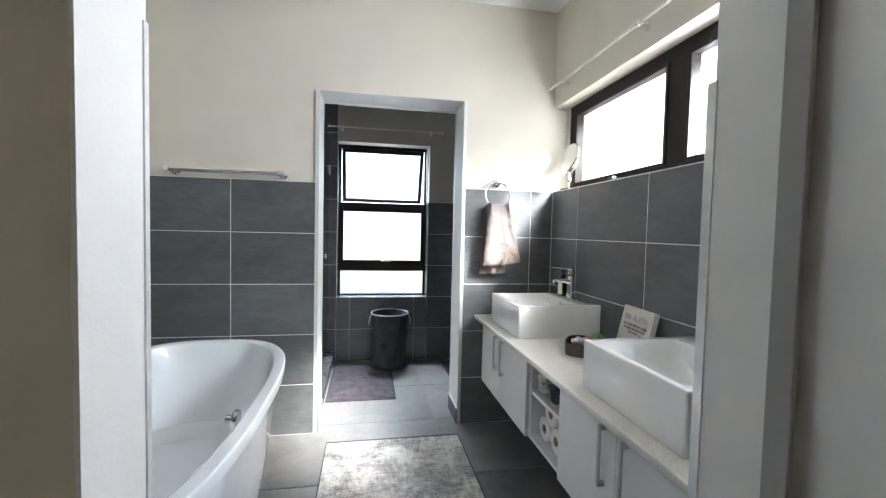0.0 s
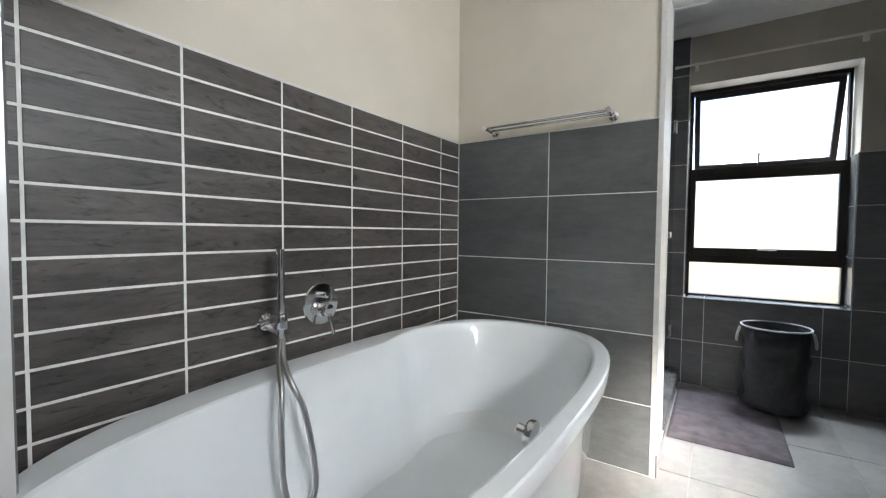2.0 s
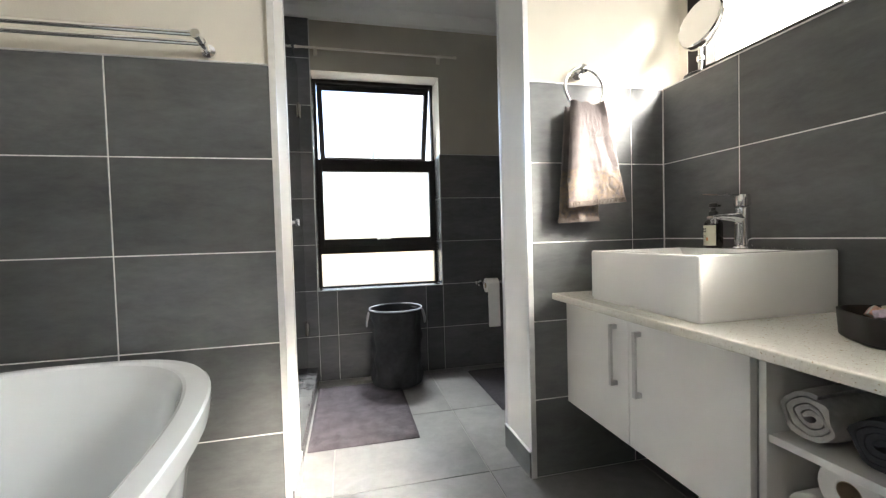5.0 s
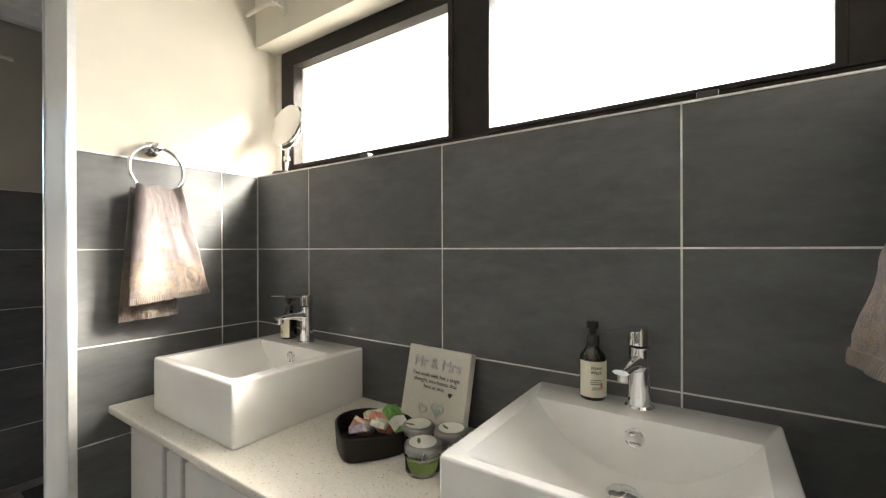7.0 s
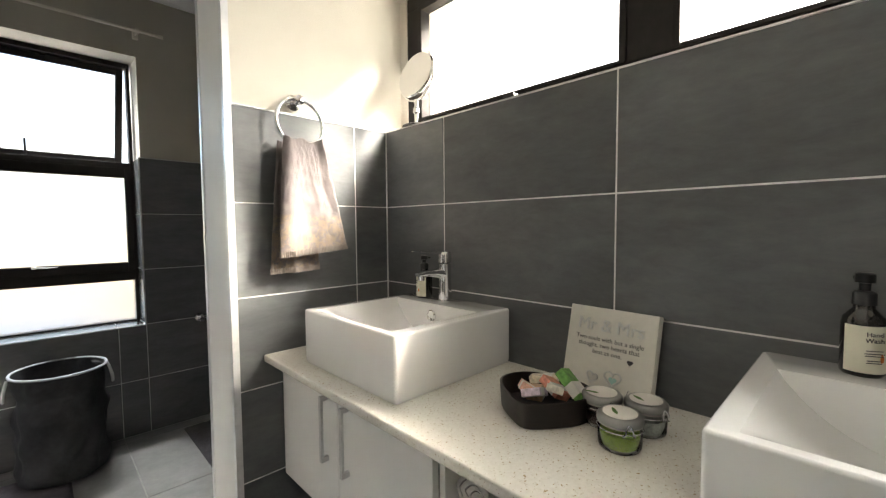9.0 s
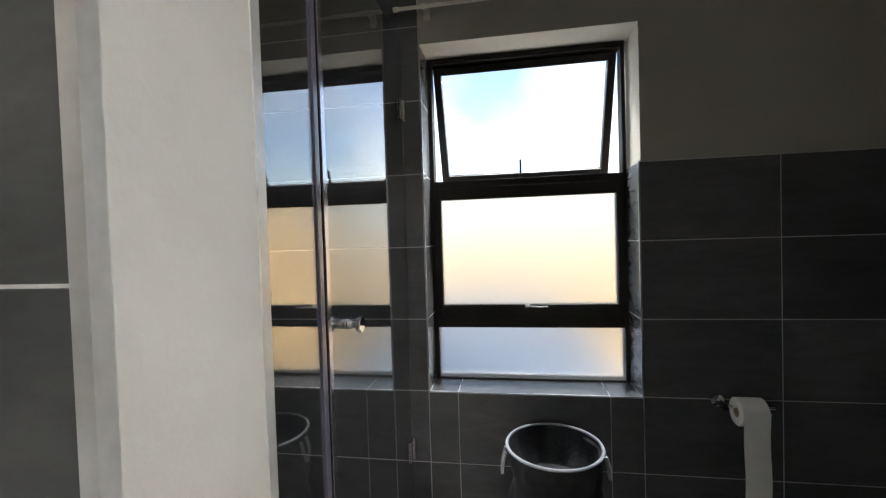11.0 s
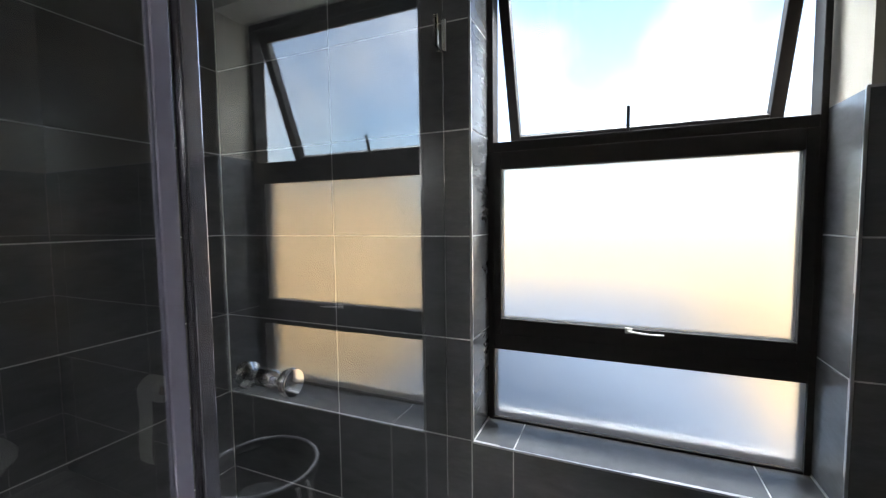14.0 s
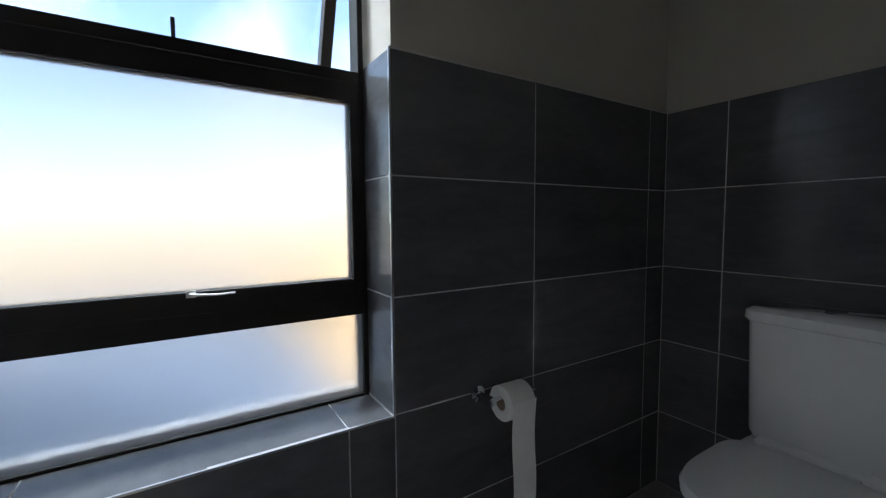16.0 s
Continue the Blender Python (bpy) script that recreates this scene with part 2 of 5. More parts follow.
def tile_mesh(w, h, depth, material):
    key = (round(w, 3), round(h, 3), depth, material.name)
    if key not in TILE_MESHES:
        b = 0.0012
        me = bpy.data.meshes.new("tile")
        u0, u1, v0, v1 = -w / 2, w / 2, -h / 2, h / 2
        vs = [(u0, v0, 0), (u1, v0, 0), (u1, v1, 0), (u0, v1, 0),
              (u0, v0, depth - b), (u1, v0, depth - b), (u1, v1, depth - b), (u0, v1, depth - b),
              (u0 + b, v0 + b, depth), (u1 - b, v0 + b, depth), (u1 - b, v1 - b, depth), (u0 + b, v1 - b, depth)]
        fs = [(8, 9, 10, 11)]
        for a, c in ((0, 4), (4, 8)):
            for i in range(4):
                j = (i + 1) % 4
                fs.append((a + i, a + j, c + j, c + i))
        me.from_pydata(vs, [], fs)
        me.materials.append(material)
        TILE_MESHES[key] = me
    return TILE_MESHES[key]


TILE_JOBS = []


def lay(parent, origin, u, v, us, vs, regions, material, gap=0.004, depth=0.007, name="tile"):
    """Tiles over the grid lines us x vs on a plane, cut to the given rectangles (u0, u1, v0, v1). Laid at the end of the file."""
    TILE_JOBS.append((parent, origin, u, v, us, vs, regions, material, gap, depth, name))


def lay_all():
    for parent, origin, u, v, us, vs, regions, material, gap, depth, name in TILE_JOBS:
        o, u, v = Vector(origin), Vector(u), Vector(v)
        n = u.cross(v)
        rot = Matrix((u, v, n)).transposed().to_4x4()
        inv = parent.matrix_world.inverted()
        for a0, a1 in zip(us, us[1:]):
            for b0, b1 in zip(vs, vs[1:]):
                for r in regions:
                    x0, x1, y0, y1 = max(a0, r[0]), min(a1, r[1]), max(b0, r[2]), min(b1, r[3])
                    if x1 - x0 < 0.012 or y1 - y0 < 0.012:
                        continue
                    me = tile_mesh(x1 - x0 - gap, y1 - y0 - gap, depth, material)
                    ob = new(name, me)
                    ob.parent = parent
                    ob.matrix_parent_inverse = inv
                    tilt = Matrix.Rotation(random.uniform(-0.0012, 0.0012), 4, "X") @ Matrix.Rotation(random.uniform(-0.0012, 0.0012), 4, "Y")
                    ob.matrix_basis = Matrix.Translation(o + u * (x0 + x1) / 2 + v * (y0 + y1) / 2 - n * depth) @ rot @ tilt


def steps(a, b, d):
    out, x = [], a
    while x < b + 1e-6:
        out.append(x)
        x += d
    return out


# ---- the large structure ----
T = 0.011   # from the tile face back to the wall
wall_left = structure("wall_left", boxes(((-1.50, NEAR, 0), (LEFT - T, 4.3, 2.9))), PLASTER, "cream plastered wall with wood-look tiles behind the bath", "wall")
wall_right = structure("wall_right", boxes(((RIGHT + T, NEAR, 0), (1.42, PART + T, 1.488)), ((RIGHT, NEAR, 2.04), (1.42, PART + T, 2.9)),
                                           ((1.345, NEAR, 1.488), (1.42, PART + T, 1.525)), ((RIGHT + 0.09, PART - 0.03, 1.488), (1.42, PART + T, 2.04))),
                       PLASTER, "cream plastered wall with a long high window above charcoal tiles", "wall")
wall_partition = structure("wall_partition", boxes(((LEFT - T, PART + T, 0), (OPEN_L, PART_BACK - T, 2.9)), ((OPEN_R, PART + T, 0), (SIDE + T, PART_BACK - T, 2.9)),
                                                   ((OPEN_L, PART + T, OPEN_TOP), (OPEN_R, PART_BACK - T, 2.9))),
                           PLASTER, "cream plastered partition with a doorless opening and a charcoal tiled dado", "wall")
wall_near = structure("wall_near", boxes(((-1.50, NEAR_BACK, 0), (DOOR_L, NEAR - T, 2.9)), ((DOOR_R, NEAR_BACK, 0), (1.42, NEAR - T, 2.9)),
                                         ((DOOR_L, NEAR_BACK, 2.35), (DOOR_R, NEAR - T, 2.9))),
                      PLASTER, "cream plastered wall with the entrance opening", "wall")
WX0, WX1, WZ0, WZ1 = -0.285, 0.548, 0.598, 2.03
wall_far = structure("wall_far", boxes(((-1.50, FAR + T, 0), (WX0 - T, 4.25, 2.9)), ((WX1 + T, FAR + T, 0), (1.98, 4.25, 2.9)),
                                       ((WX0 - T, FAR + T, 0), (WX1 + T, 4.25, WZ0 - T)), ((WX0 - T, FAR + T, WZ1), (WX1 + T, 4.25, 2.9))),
                     PLASTER_SHADED, "beige plastered wall with the room's shade in its colour, a tall window and dark tiles", "wall")
wall_side = structure("wall_side", box((SIDE + T, PART_BACK - T - 0.2, 0), (1.98, 4.25, 2.9)), PLASTER_SHADED, "beige plastered wall with the room's shade in its colour behind the toilet above dark tiles", "wall")

floor = structure("floor", box((-1.5, -2.6, -0.12), (1.98, 4.25, -0.0035)), GROUT_FLOOR, "grey porcelain tiled bathroom floor with thin grout joints", "floor")
ceiling = structure("ceiling", box((-1.5, NEAR_BACK, CEIL), (1.42, PART_BACK, 2.9)), CEILING_M, "flat white painted ceiling", "ceiling")
structure("ceiling", box((-1.5, PART_BACK - T, CEIL_WC), (1.98, FAR + T, 2.9)), CEILING_M, "flat white painted toilet room ceiling", "ceiling")
cornice = structure("cornice", loft([[Vector((x, y, z)) for y, z in ((FAR + T, CEIL_WC - 0.07), (FAR + T, CEIL_WC), (FAR - 0.07, CEIL_WC), (FAR - 0.062, CEIL_WC - 0.022), (FAR - 0.018, CEIL_WC - 0.062))] for x in (LEFT - T, SIDE + T)]),
                    CEILING_M, "white plaster cornice under the ceiling", "cornice")
# the dim room behind the entrance
wall_behind = structure("wall_behind", boxes(((-1.62, -2.6, 0), (-1.5, NEAR_BACK, 2.9)), ((1.98, -2.6, 0), (2.10, NEAR_BACK, 2.9)), ((-1.62, -2.72, 0), (2.10, -2.6, 2.9))),
                        PLASTER, "plain cream walls of the room before the entrance", "wall")
structure("ceiling", box((-1.62, -2.72, 2.60), (2.10, NEAR_BACK, 2.9)), CEILING_M, "plain white ceiling before the entrance", "ceiling")
# roof slab out of view, added so the house casts its shadow outside
roof = structure("roof", box((-3.0, -3.4, 2.9), (1.55, 5.1, 3.05)), simple("roof_sheet", (0.12, 0.12, 0.12), 0.6), "unseen dark roof slab with a short overhang, added to shade the ground", "roof")

# grout beds and their tiles
GB = 0.0015


def bed(parent, lo, hi, material, name="grout"):
    return part(name, box(lo, hi), material, parent)


ROWS = steps(0, 3.0, TILE)
bed(wall_left, (LEFT - T, NEAR, 0), (LEFT - GB, PART, 1.5), GROUT)
lay(wall_left, (LEFT, 0, 0), (0, 1, 0), (0, 0, 1), [NEAR, 0.960, 1.262, 1.557, 1.860, 2.163, 2.466, PART], [1.5 - 0.0768 * k for k in range(20, -1, -1)],
    [(NEAR, PART - 0.002, 0, 1.5)], TILE_W, 0.0068)
bed(wall_right, (RIGHT + GB, NEAR, 0), (RIGHT + T, PART, 1.499), GROUT)
bed(wall_right, (RIGHT + GB, NEAR, 1.488), (1.345, PART - 0.03, 1.4965), GROUT)
lay(wall_right, (RIGHT, 0, 0), (0, -1, 0), (0, 0, 1), [-2.9, -2.307, -1.706, -1.104, -0.5], ROWS, [(-PART + 0.002, -NEAR, 0, 1.5)], TILE_Y)
lay(wall_right, (RIGHT + 0.002, 0, 1.500), (0, 1, 0), (-1, 0, 0), [0.5, 1.104, 1.706, 2.307, 2.9], [-0.2, 0.0], [(NEAR, PART - 0.03, -0.175, 0)], TILE_Y)
bed(wall_partition, (LEFT, PART + GB, 0), (OPEN_L, PART + T, 1.499), GROUT)
bed(wall_partition, (OPEN_R, PART + GB, 0), (RIGHT + T, PART + T, 1.499), GROUT)
lay(wall_partition, (0, PART, 0), (1, 0, 0), (0, 0, 1), [-1.38, -0.778, -0.18, 0.42, 1.021, 1.62], ROWS,
    [(LEFT, OPEN_L, 0, 1.5), (OPEN_R, RIGHT, 0, 1.5)], TILE_Y)
bed(wall_near, (DOOR_R, NEAR - T, 0), (RIGHT + T, NEAR - GB, 1.499), GROUT)
bed(wall_near, (LEFT, NEAR - T, 0), (DOOR_L - 0.04, NEAR - GB, 1.499), GROUT)
lay(wall_near, (0, NEAR, 0), (-1, 0, 0), (0, 0, 1), [-1.62, -1.021, -0.42, 0.18, 0.778, 1.38], ROWS,
    [(-RIGHT, -DOOR_R, 0, 1.5), (-DOOR_L + 0.04, -LEFT, 0, 1.5)], TILE_Y)
# toilet room
bed(wall_far, (LEFT, FAR + GB, 0), (WX0, FAR + T, CEIL_WC), GROUT_DARK)
bed(wall_far, (WX0, FAR + GB, 0), (WX1, FAR + T, WZ0), GROUT_DARK)
bed(wall_far, (WX1, FAR + GB, 0), (SIDE, FAR + T, 1.499), GROUT_DARK)
FARX = [-1.37, -0.768, -0.166, 0.431, 1.031, 1.630, 2.23]
lay(wall_far, (0, FAR, 0), (1, 0, 0), (0, 0, 1), FARX, ROWS,
    [(LEFT, WX0 - 0.004, 0, CEIL_WC), (WX0 - 0.004, WX1 + 0.004, 0, WZ0), (WX1 + 0.004, SIDE, 0, 1.5)], TILE_S, 0.0038)
bed(wall_left, (LEFT - T, PART_BACK, 0), (LEFT - GB, FAR, CEIL_WC), GROUT_DARK)
lay(wall_left, (LEFT, 0, 0), (0, 1, 0), (0, 0, 1), [2.566, 3.166, 3.768, 4.37], ROWS, [(PART_BACK, FAR, 0, CEIL_WC)], TILE_S, 0.0038)
bed(wall_side, (SIDE + GB, PART_BACK, 0), (SIDE + T, FAR, 1.499), GROUT_DARK)
lay(wall_side, (SIDE, 0, 0), (0, -1, 0), (0, 0, 1), [-4.39, -3.788, -3.188, -2.588], ROWS, [(-FAR, -PART_BACK, 0, 1.5)], TILE_S, 0.0038)
bed(wall_partition, (LEFT, PART_BACK - T, 0), (OPEN_L, PART_BACK - GB, CEIL_WC), GROUT_DARK)
bed(wall_partition, (OPEN_R, PART_BACK - T, 0), (SIDE, PART_BACK - GB, 1.499), GROUT_DARK)
lay(wall_partition, (0, PART_BACK, 0), (-1, 0, 0), (0, 0, 1), [-2.1, -1.5, -0.9, -0.3, 0.3, 0.9, 1.5], ROWS,
    [(-SIDE, -OPEN_R - 0.003, 0, 1.5), (-OPEN_L + 0.003, -LEFT, 0, CEIL_WC)], TILE_S, 0.0038)
# window reveals and sill
RD = 0.165
bed(wall_far, (WX0 - T, FAR + T, WZ0 - T), (WX0 - GB, FAR + RD + 0.1, WZ1), GROUT_DARK)
bed(wall_far, (WX1 + GB, FAR + T, WZ0 - T), (WX1 + T, FAR + RD + 0.1, 1.499), GROUT_DARK)
bed(wall_far, (WX0 - T, FAR + T, WZ0 - T), (WX1 + T, FAR + RD + 0.1, WZ0 - GB), GROUT_DARK)
lay(wall_far, (WX0, 0, 0), (0, 1, 0), (0, 0, 1), [FAR + 0.003, FAR + RD], ROWS, [(FAR, FAR + RD, WZ0, WZ1)], TILE_S, 0.0038)
lay(wall_far, (WX1, 0, 0), (0, -1, 0), (0, 0, 1), [-FAR - RD, -FAR - 0.003], ROWS, [(-FAR - RD, -FAR, WZ0, 1.5)], TILE_S, 0.0038)
lay(wall_far, (0, 0, WZ0), (1, 0, 0), (0, 1, 0), FARX, [FAR + 0.003, FAR + RD], [(WX0, WX1, FAR, FAR + RD)], TILE_S, 0.0038)
lay(floor, (0, 0, 0), (1, 0, 0), (0, 1, 0), [-1.98, -1.38, -0.78, -0.175, 0.430, 1.032, 1.634, 2.3], [-2.7, -2.14, -1.54, -0.94, -0.335, 0.27, 0.88, 1.485, 2.11, 2.73, 3.33, 3.93, 4.6],
    [(-1.5, 1.98, -2.6, FAR)], TILE_F, 0.004)


# painted jambs, metal corner trims and skirtings of the two openings
def jambs(x0, x1, y0, y1, top, parent_name, with_head, inset=0.012):
    t = 0.006
    items = [((x0, y0 + inset, 0), (x0 + t, y1 - 0.012, top - (t if with_head else 0))), ((x1 - t, y0 + inset, 0), (x1, y1 - 0.012, top - (t if with_head else 0)))]
    if with_head:
        items.append(((x0, y0 + inset, top - t), (x1, y1 - 0.012, top)))
    return structure(parent_name, boxes(*items), JAMB, "white painted reveal of a doorless opening", "door jamb")


jamb_1 = jambs(OPEN_L, OPEN_R, PART, PART_BACK, OPEN_TOP, "jamb_1", True)
jamb_2 = jambs(DOOR_L, DOOR_R, NEAR_BACK, NEAR, 2.35, "jamb_2", True, 0.0005)


def corner_trim(x, y, z0, z1, sx, sy, parent, w=0.018):
    """An L of thin metal round an outside corner."""
    t = 0.0025
    a = ((min(x, x + sx * w), min(y, y - sy * t), z0), (max(x, x + sx * w), max(y, y - sy * t), z1))
    b = ((min(x - sx * t, x + sx * 0.0005), min(y - sy * t, y + sy * w), z0), (max(x - sx * t, x + sx * 0.0005), max(y - sy * t, y + sy * w), z1))
    return part("trim", boxes(a, b), ALU, parent, "thin aluminium corner trim")


for yy, sy, zt in ((PART, 1, OPEN_TOP), (PART_BACK, -1, OPEN_TOP)):
    corner_trim(OPEN_L + 0.006, yy, 0, zt - 0.006, -1, sy, jamb_1)
    corner_trim(OPEN_R - 0.006, yy, 0, zt - 0.006, 1, sy, jamb_1)
    part("trim", box((OPEN_L + 0.009, min(yy - sy * 0.0025, yy + sy * 0.018), OPEN_TOP - 0.0085), (OPEN_R - 0.009, max(yy - sy * 0.0025, yy + sy * 0.018), OPEN_TOP - 0.006)), ALU, jamb_1, "thin aluminium corner trim")
corner_trim(DOOR_L + 0.006, NEAR - 0.0125, 0, 1.51, -1, -1, jamb_2, 0.009)
corner_trim(DOOR_R - 0.006, NEAR, 0, 1.51, 1, -1, jamb_2)
part("door_stop", boxes(((DOOR_R - 0.016, 0.598, 0), (DOOR_R - 0.0065, NEAR_BACK + 0.012, 2.35)), bevel=0.002), simple("grey_door_frame", (0.30, 0.29, 0.28), 0.5), jamb_2, "grey painted door frame")
for x0, x1 in ((OPEN_L + 0.006, OPEN_L + 0.015), (OPEN_R - 0.015, OPEN_R - 0.006)):
    sk = structure("baseboard", box((x0, PART + 0.004, 0), (x1, PART_BACK - 0.004, 0.098), 0.001), TILE_Y, "low charcoal tile skirting on the opening's reveal", "baseboard")
    part("edge_strip", box((x0 - 0.0005, PART + 0.004, 0.098), (x1 + 0.0005, PART_BACK - 0.004, 0.102)), ALU, sk)
for xa, xb in ((LEFT, OPEN_L), (OPEN_R, RIGHT)):
    structure("trim", box((xa, PART - 0.001, 1.4995), (xb, PART + T, 1.5035)), ALU, "thin metal edge along the top of wall tiles", "trim")
structure("trim", box((LEFT - T, NEAR, 1.4995), (LEFT + 0.001, PART, 1.5035)), ALU, "thin metal edge along the top of wall tiles", "trim")
structure("trim", box((RIGHT - 0.0015, NEAR, 1.499), (RIGHT + 0.0035, PART, 1.5025)), ALU, "thin metal edge along the window ledge", "trim")
structure("trim", box((WX1, FAR - 0.001, 1.4995), (SIDE, FAR + T, 1.5035)), GROUT_DARK, "dark edge along the top of wall tiles", "trim")
structure("trim", boxes(((WX0 - 0.0035, FAR - 0.002, WZ0), (WX0 + 0.0015, FAR + 0.002, WZ1)), ((WX1 - 0.0015, FAR - 0.002, WZ0), (WX1 + 0.0035, FAR + 0.002, 1.5)),
                        ((WX0 - 0.0035, FAR - 0.002, WZ0 - 0.0035), (WX1 + 0.0035, FAR + 0.002, WZ0 + 0.0015))), STEEL, "thin steel edge round the tiled window reveal", "trim")

# ---- windows ----
def pane(name, lo, hi, material, parent, label):
    ob = part(name, box(lo, hi), material, parent, label)
    ob.visible_shadow = False
    return ob


FY0, FY1, GY = 4.163, 4.222, 4.174
window_1 = structure("window_1", boxes(((WX0, FY0, WZ0), (-0.267, FY1, WZ1)), ((0.533, FY0, WZ0), (WX1, FY1, WZ1)), ((-0.267, FY0, WZ0), (0.533, FY1, 0.606)),
                                       ((-0.267, FY0, 2.005), (0.533, FY1, WZ1)), ((-0.267, FY0, 0.8315), (0.533, FY1, 0.905)), ((-0.267, FY0, 1.432), (0.533, FY1, 1.486)), bevel=0.002),
                     FRAME_M, "tall dark bronze aluminium window with an open top vent", "window")
part("sash_frame", boxes(((-0.267, FY0 - 0.008, 0.882), (-0.241, FY1 - 0.02, 1.455)), ((0.506, FY0 - 0.008, 0.882), (0.533, FY1 - 0.02, 1.455)),
                         ((-0.241, FY0 - 0.008, 0.882), (0.506, FY1 - 0.02, 0.934)), ((-0.241, FY0 - 0.008, 1.403), (0.506, FY1 - 0.02, 1.455)), bevel=0.003), FRAME_M, window_1)
pane("pane", (-0.245, GY, 0.93), (0.51, GY + 0.005, 1.407), FROST, window_1, "frosted glass pane")
pane("pane", (-0.272, GY, 0.602), (0.538, GY + 0.005, 0.836), FROST, window_1, "frosted glass pane")
# the vent hangs from its top edge and stands open outwards
vent = part("vent_sash", boxes(((-0.262, -0.02, -0.526), (-0.229, 0.02, 0)), ((0.491, -0.02, -0.526), (0.524, 0.02, 0)), ((-0.229, -0.02, -0.526), (0.491, 0.02, -0.494)), ((-0.229, -0.02, -0.032), (0.491, 0.02, 0)), bevel=0.003),
            FRAME_M, window_1, "open top-hung vent sash")
vent.location, vent.rotation_euler = (0, FY1 - 0.02, 2.002), (radians(22), 0, 0)
vp = pane("pane", (-0.233, -0.003, -0.498), (0.495, 0.003, -0.028), VENT_GLASS, vent, "vent glass pane")
vh = part("stay", boxes(((0.115, -0.034, -0.530), (0.125, -0.024, -0.425)), ((0.104, -0.030, -0.528), (0.136, -0.020, -0.518)), bevel=0.002), BLACK, vent, "dark window stay")
for o in (vp, vh):
    o.matrix_parent_inverse = Matrix.Identity(4)
part("casement_handle", merged(tube(smooth_curve([(0.125, FY0 - 0.012, 0.93), (0.14, FY0 - 0.024, 0.929), (0.18, FY0 - 0.028, 0.927), (0.215, FY0 - 0.026, 0.928)]), lambda t: 0.0036 - 0.0014 * t, 8), box((0.118, FY0 - 0.014, 0.922), (0.137, FY0 - 0.008, 0.938), 0.001)),
     simple("white_handle", (0.75, 0.74, 0.72), 0.3), window_1, "small white casement handle", True)

HX0, HX1, HGX = 1.262, 1.325, 1.300
window_2 = structure("window_2", boxes(((HX0, NEAR, 1.525), (HX1, 2.608, 1.542)), ((HX0, NEAR, 1.985), (HX1, 2.608, 2.04)), ((HX0, NEAR, 1.542), (HX1, 0.838, 1.985)), ((HX0, 2.535, 1.542), (HX1, 2.608, 1.985)),
                                       ((HX0, 1.615, 1.542), (HX1, 1.725, 1.985)), bevel=0.003), FRAME_M, "long high dark bronze aluminium window with two frosted panes", "window")
for a, b in ((0.838, 1.615), (1.725, 2.535)):
    part("sash_frame", boxes(((HX0 - 0.006, a, 1.542), (HX1 - 0.02, a + 0.018, 1.985)), ((HX0 - 0.006, b - 0.018, 1.542), (HX1 - 0.02, b, 1.985)), ((HX0 - 0.006, a + 0.018, 1.967), (HX1 - 0.02, b - 0.018, 1.985)),
                             ((HX0 - 0.006, a + 0.018, 1.542), (HX1 - 0.02, b - 0.018, 1.553)), bevel=0.002), FRAME_M, window_2)
    pane("pane", (HGX, a + 0.012, 1.548), (HGX + 0.005, b - 0.012, 1.978), FROST, window_2, "frosted glass pane")
for y0, y1 in ((1.03, 1.17), (2.03, 2.11)):
    part("latch", merged(box((HX0 - 0.035, y0, 1.508), (HX0, y1, 1.524), 0.004), box((HX0 - 0.055, y0 + 0.01, 1.512), (HX0 - 0.025, y0 + 0.05, 1.530), 0.004)), BLACK, window_2, "black window latch")

# ---- outside ----
ground = structure("ground", box((-600, -600, -0.6), (600, 600, -0.25)), simple("dry_grass", (0.33, 0.25, 0.145), 0.9, vary=0.3, scale=0.6, relief=0.5, relief_scale=20), "dry straw-coloured ground reaching the horizon", "ground")
# the house's bluish shade on the near ground is put into this colour
structure("pavement", box((-8, 4.25, -0.245), (1.1, 12.0, -0.17)), simple("blue_shade_paving", (0.09, 0.125, 0.18), 0.8, vary=0.1, scale=2.0), "paving along the house with blue shade in its colour", "pavement")
structure("boundary_wall", box((1.9, 7.9, -0.25), (9.0, 8.1, 1.85), 0.01), simple("peach_render", (0.66, 0.49, 0.28), 0.85, vary=0.06, scale=1.0), "peach rendered boundary wall outside the window", "wall")

# ---- bath ----
def oval(cx, cy, a, b, z, n=72, e=2.5):
    pts = []
    for i in range(n):
        t = 2 * math.pi * i / n
        c, s = math.cos(t), math.sin(t)
        pts.append(Vector((cx + a * math.copysign(abs(c) ** (2 / e), c), cy + b * math.copysign(abs(s) ** (2 / e), s), z)))
    return pts


bath = thing("bathtub", (-0.83, 1.69, 0), "glossy white acrylic freestanding oval bathtub against tiles", "bathtub")
BX, BY = -0.811, 1.690


def tub_inner(a, b, z, e=2.7):
    """The inside of the tub, pushed off the wall by the tap deck."""
    out = []
    for p in oval(BX - 0.002, BY, a, b, z, 72, e):
        k = max(0.0, min(1.0, (2.16 - p.y) / 0.30))
        k = k * k * (3 - 2 * k)
        side = max(0.0, (BX - p.x) / a)
        y = p.y if p.y > BY else BY + (p.y - BY) * 1.035
        out.append(Vector((p.x + 0.075 * k * side, y, z)))
    return out


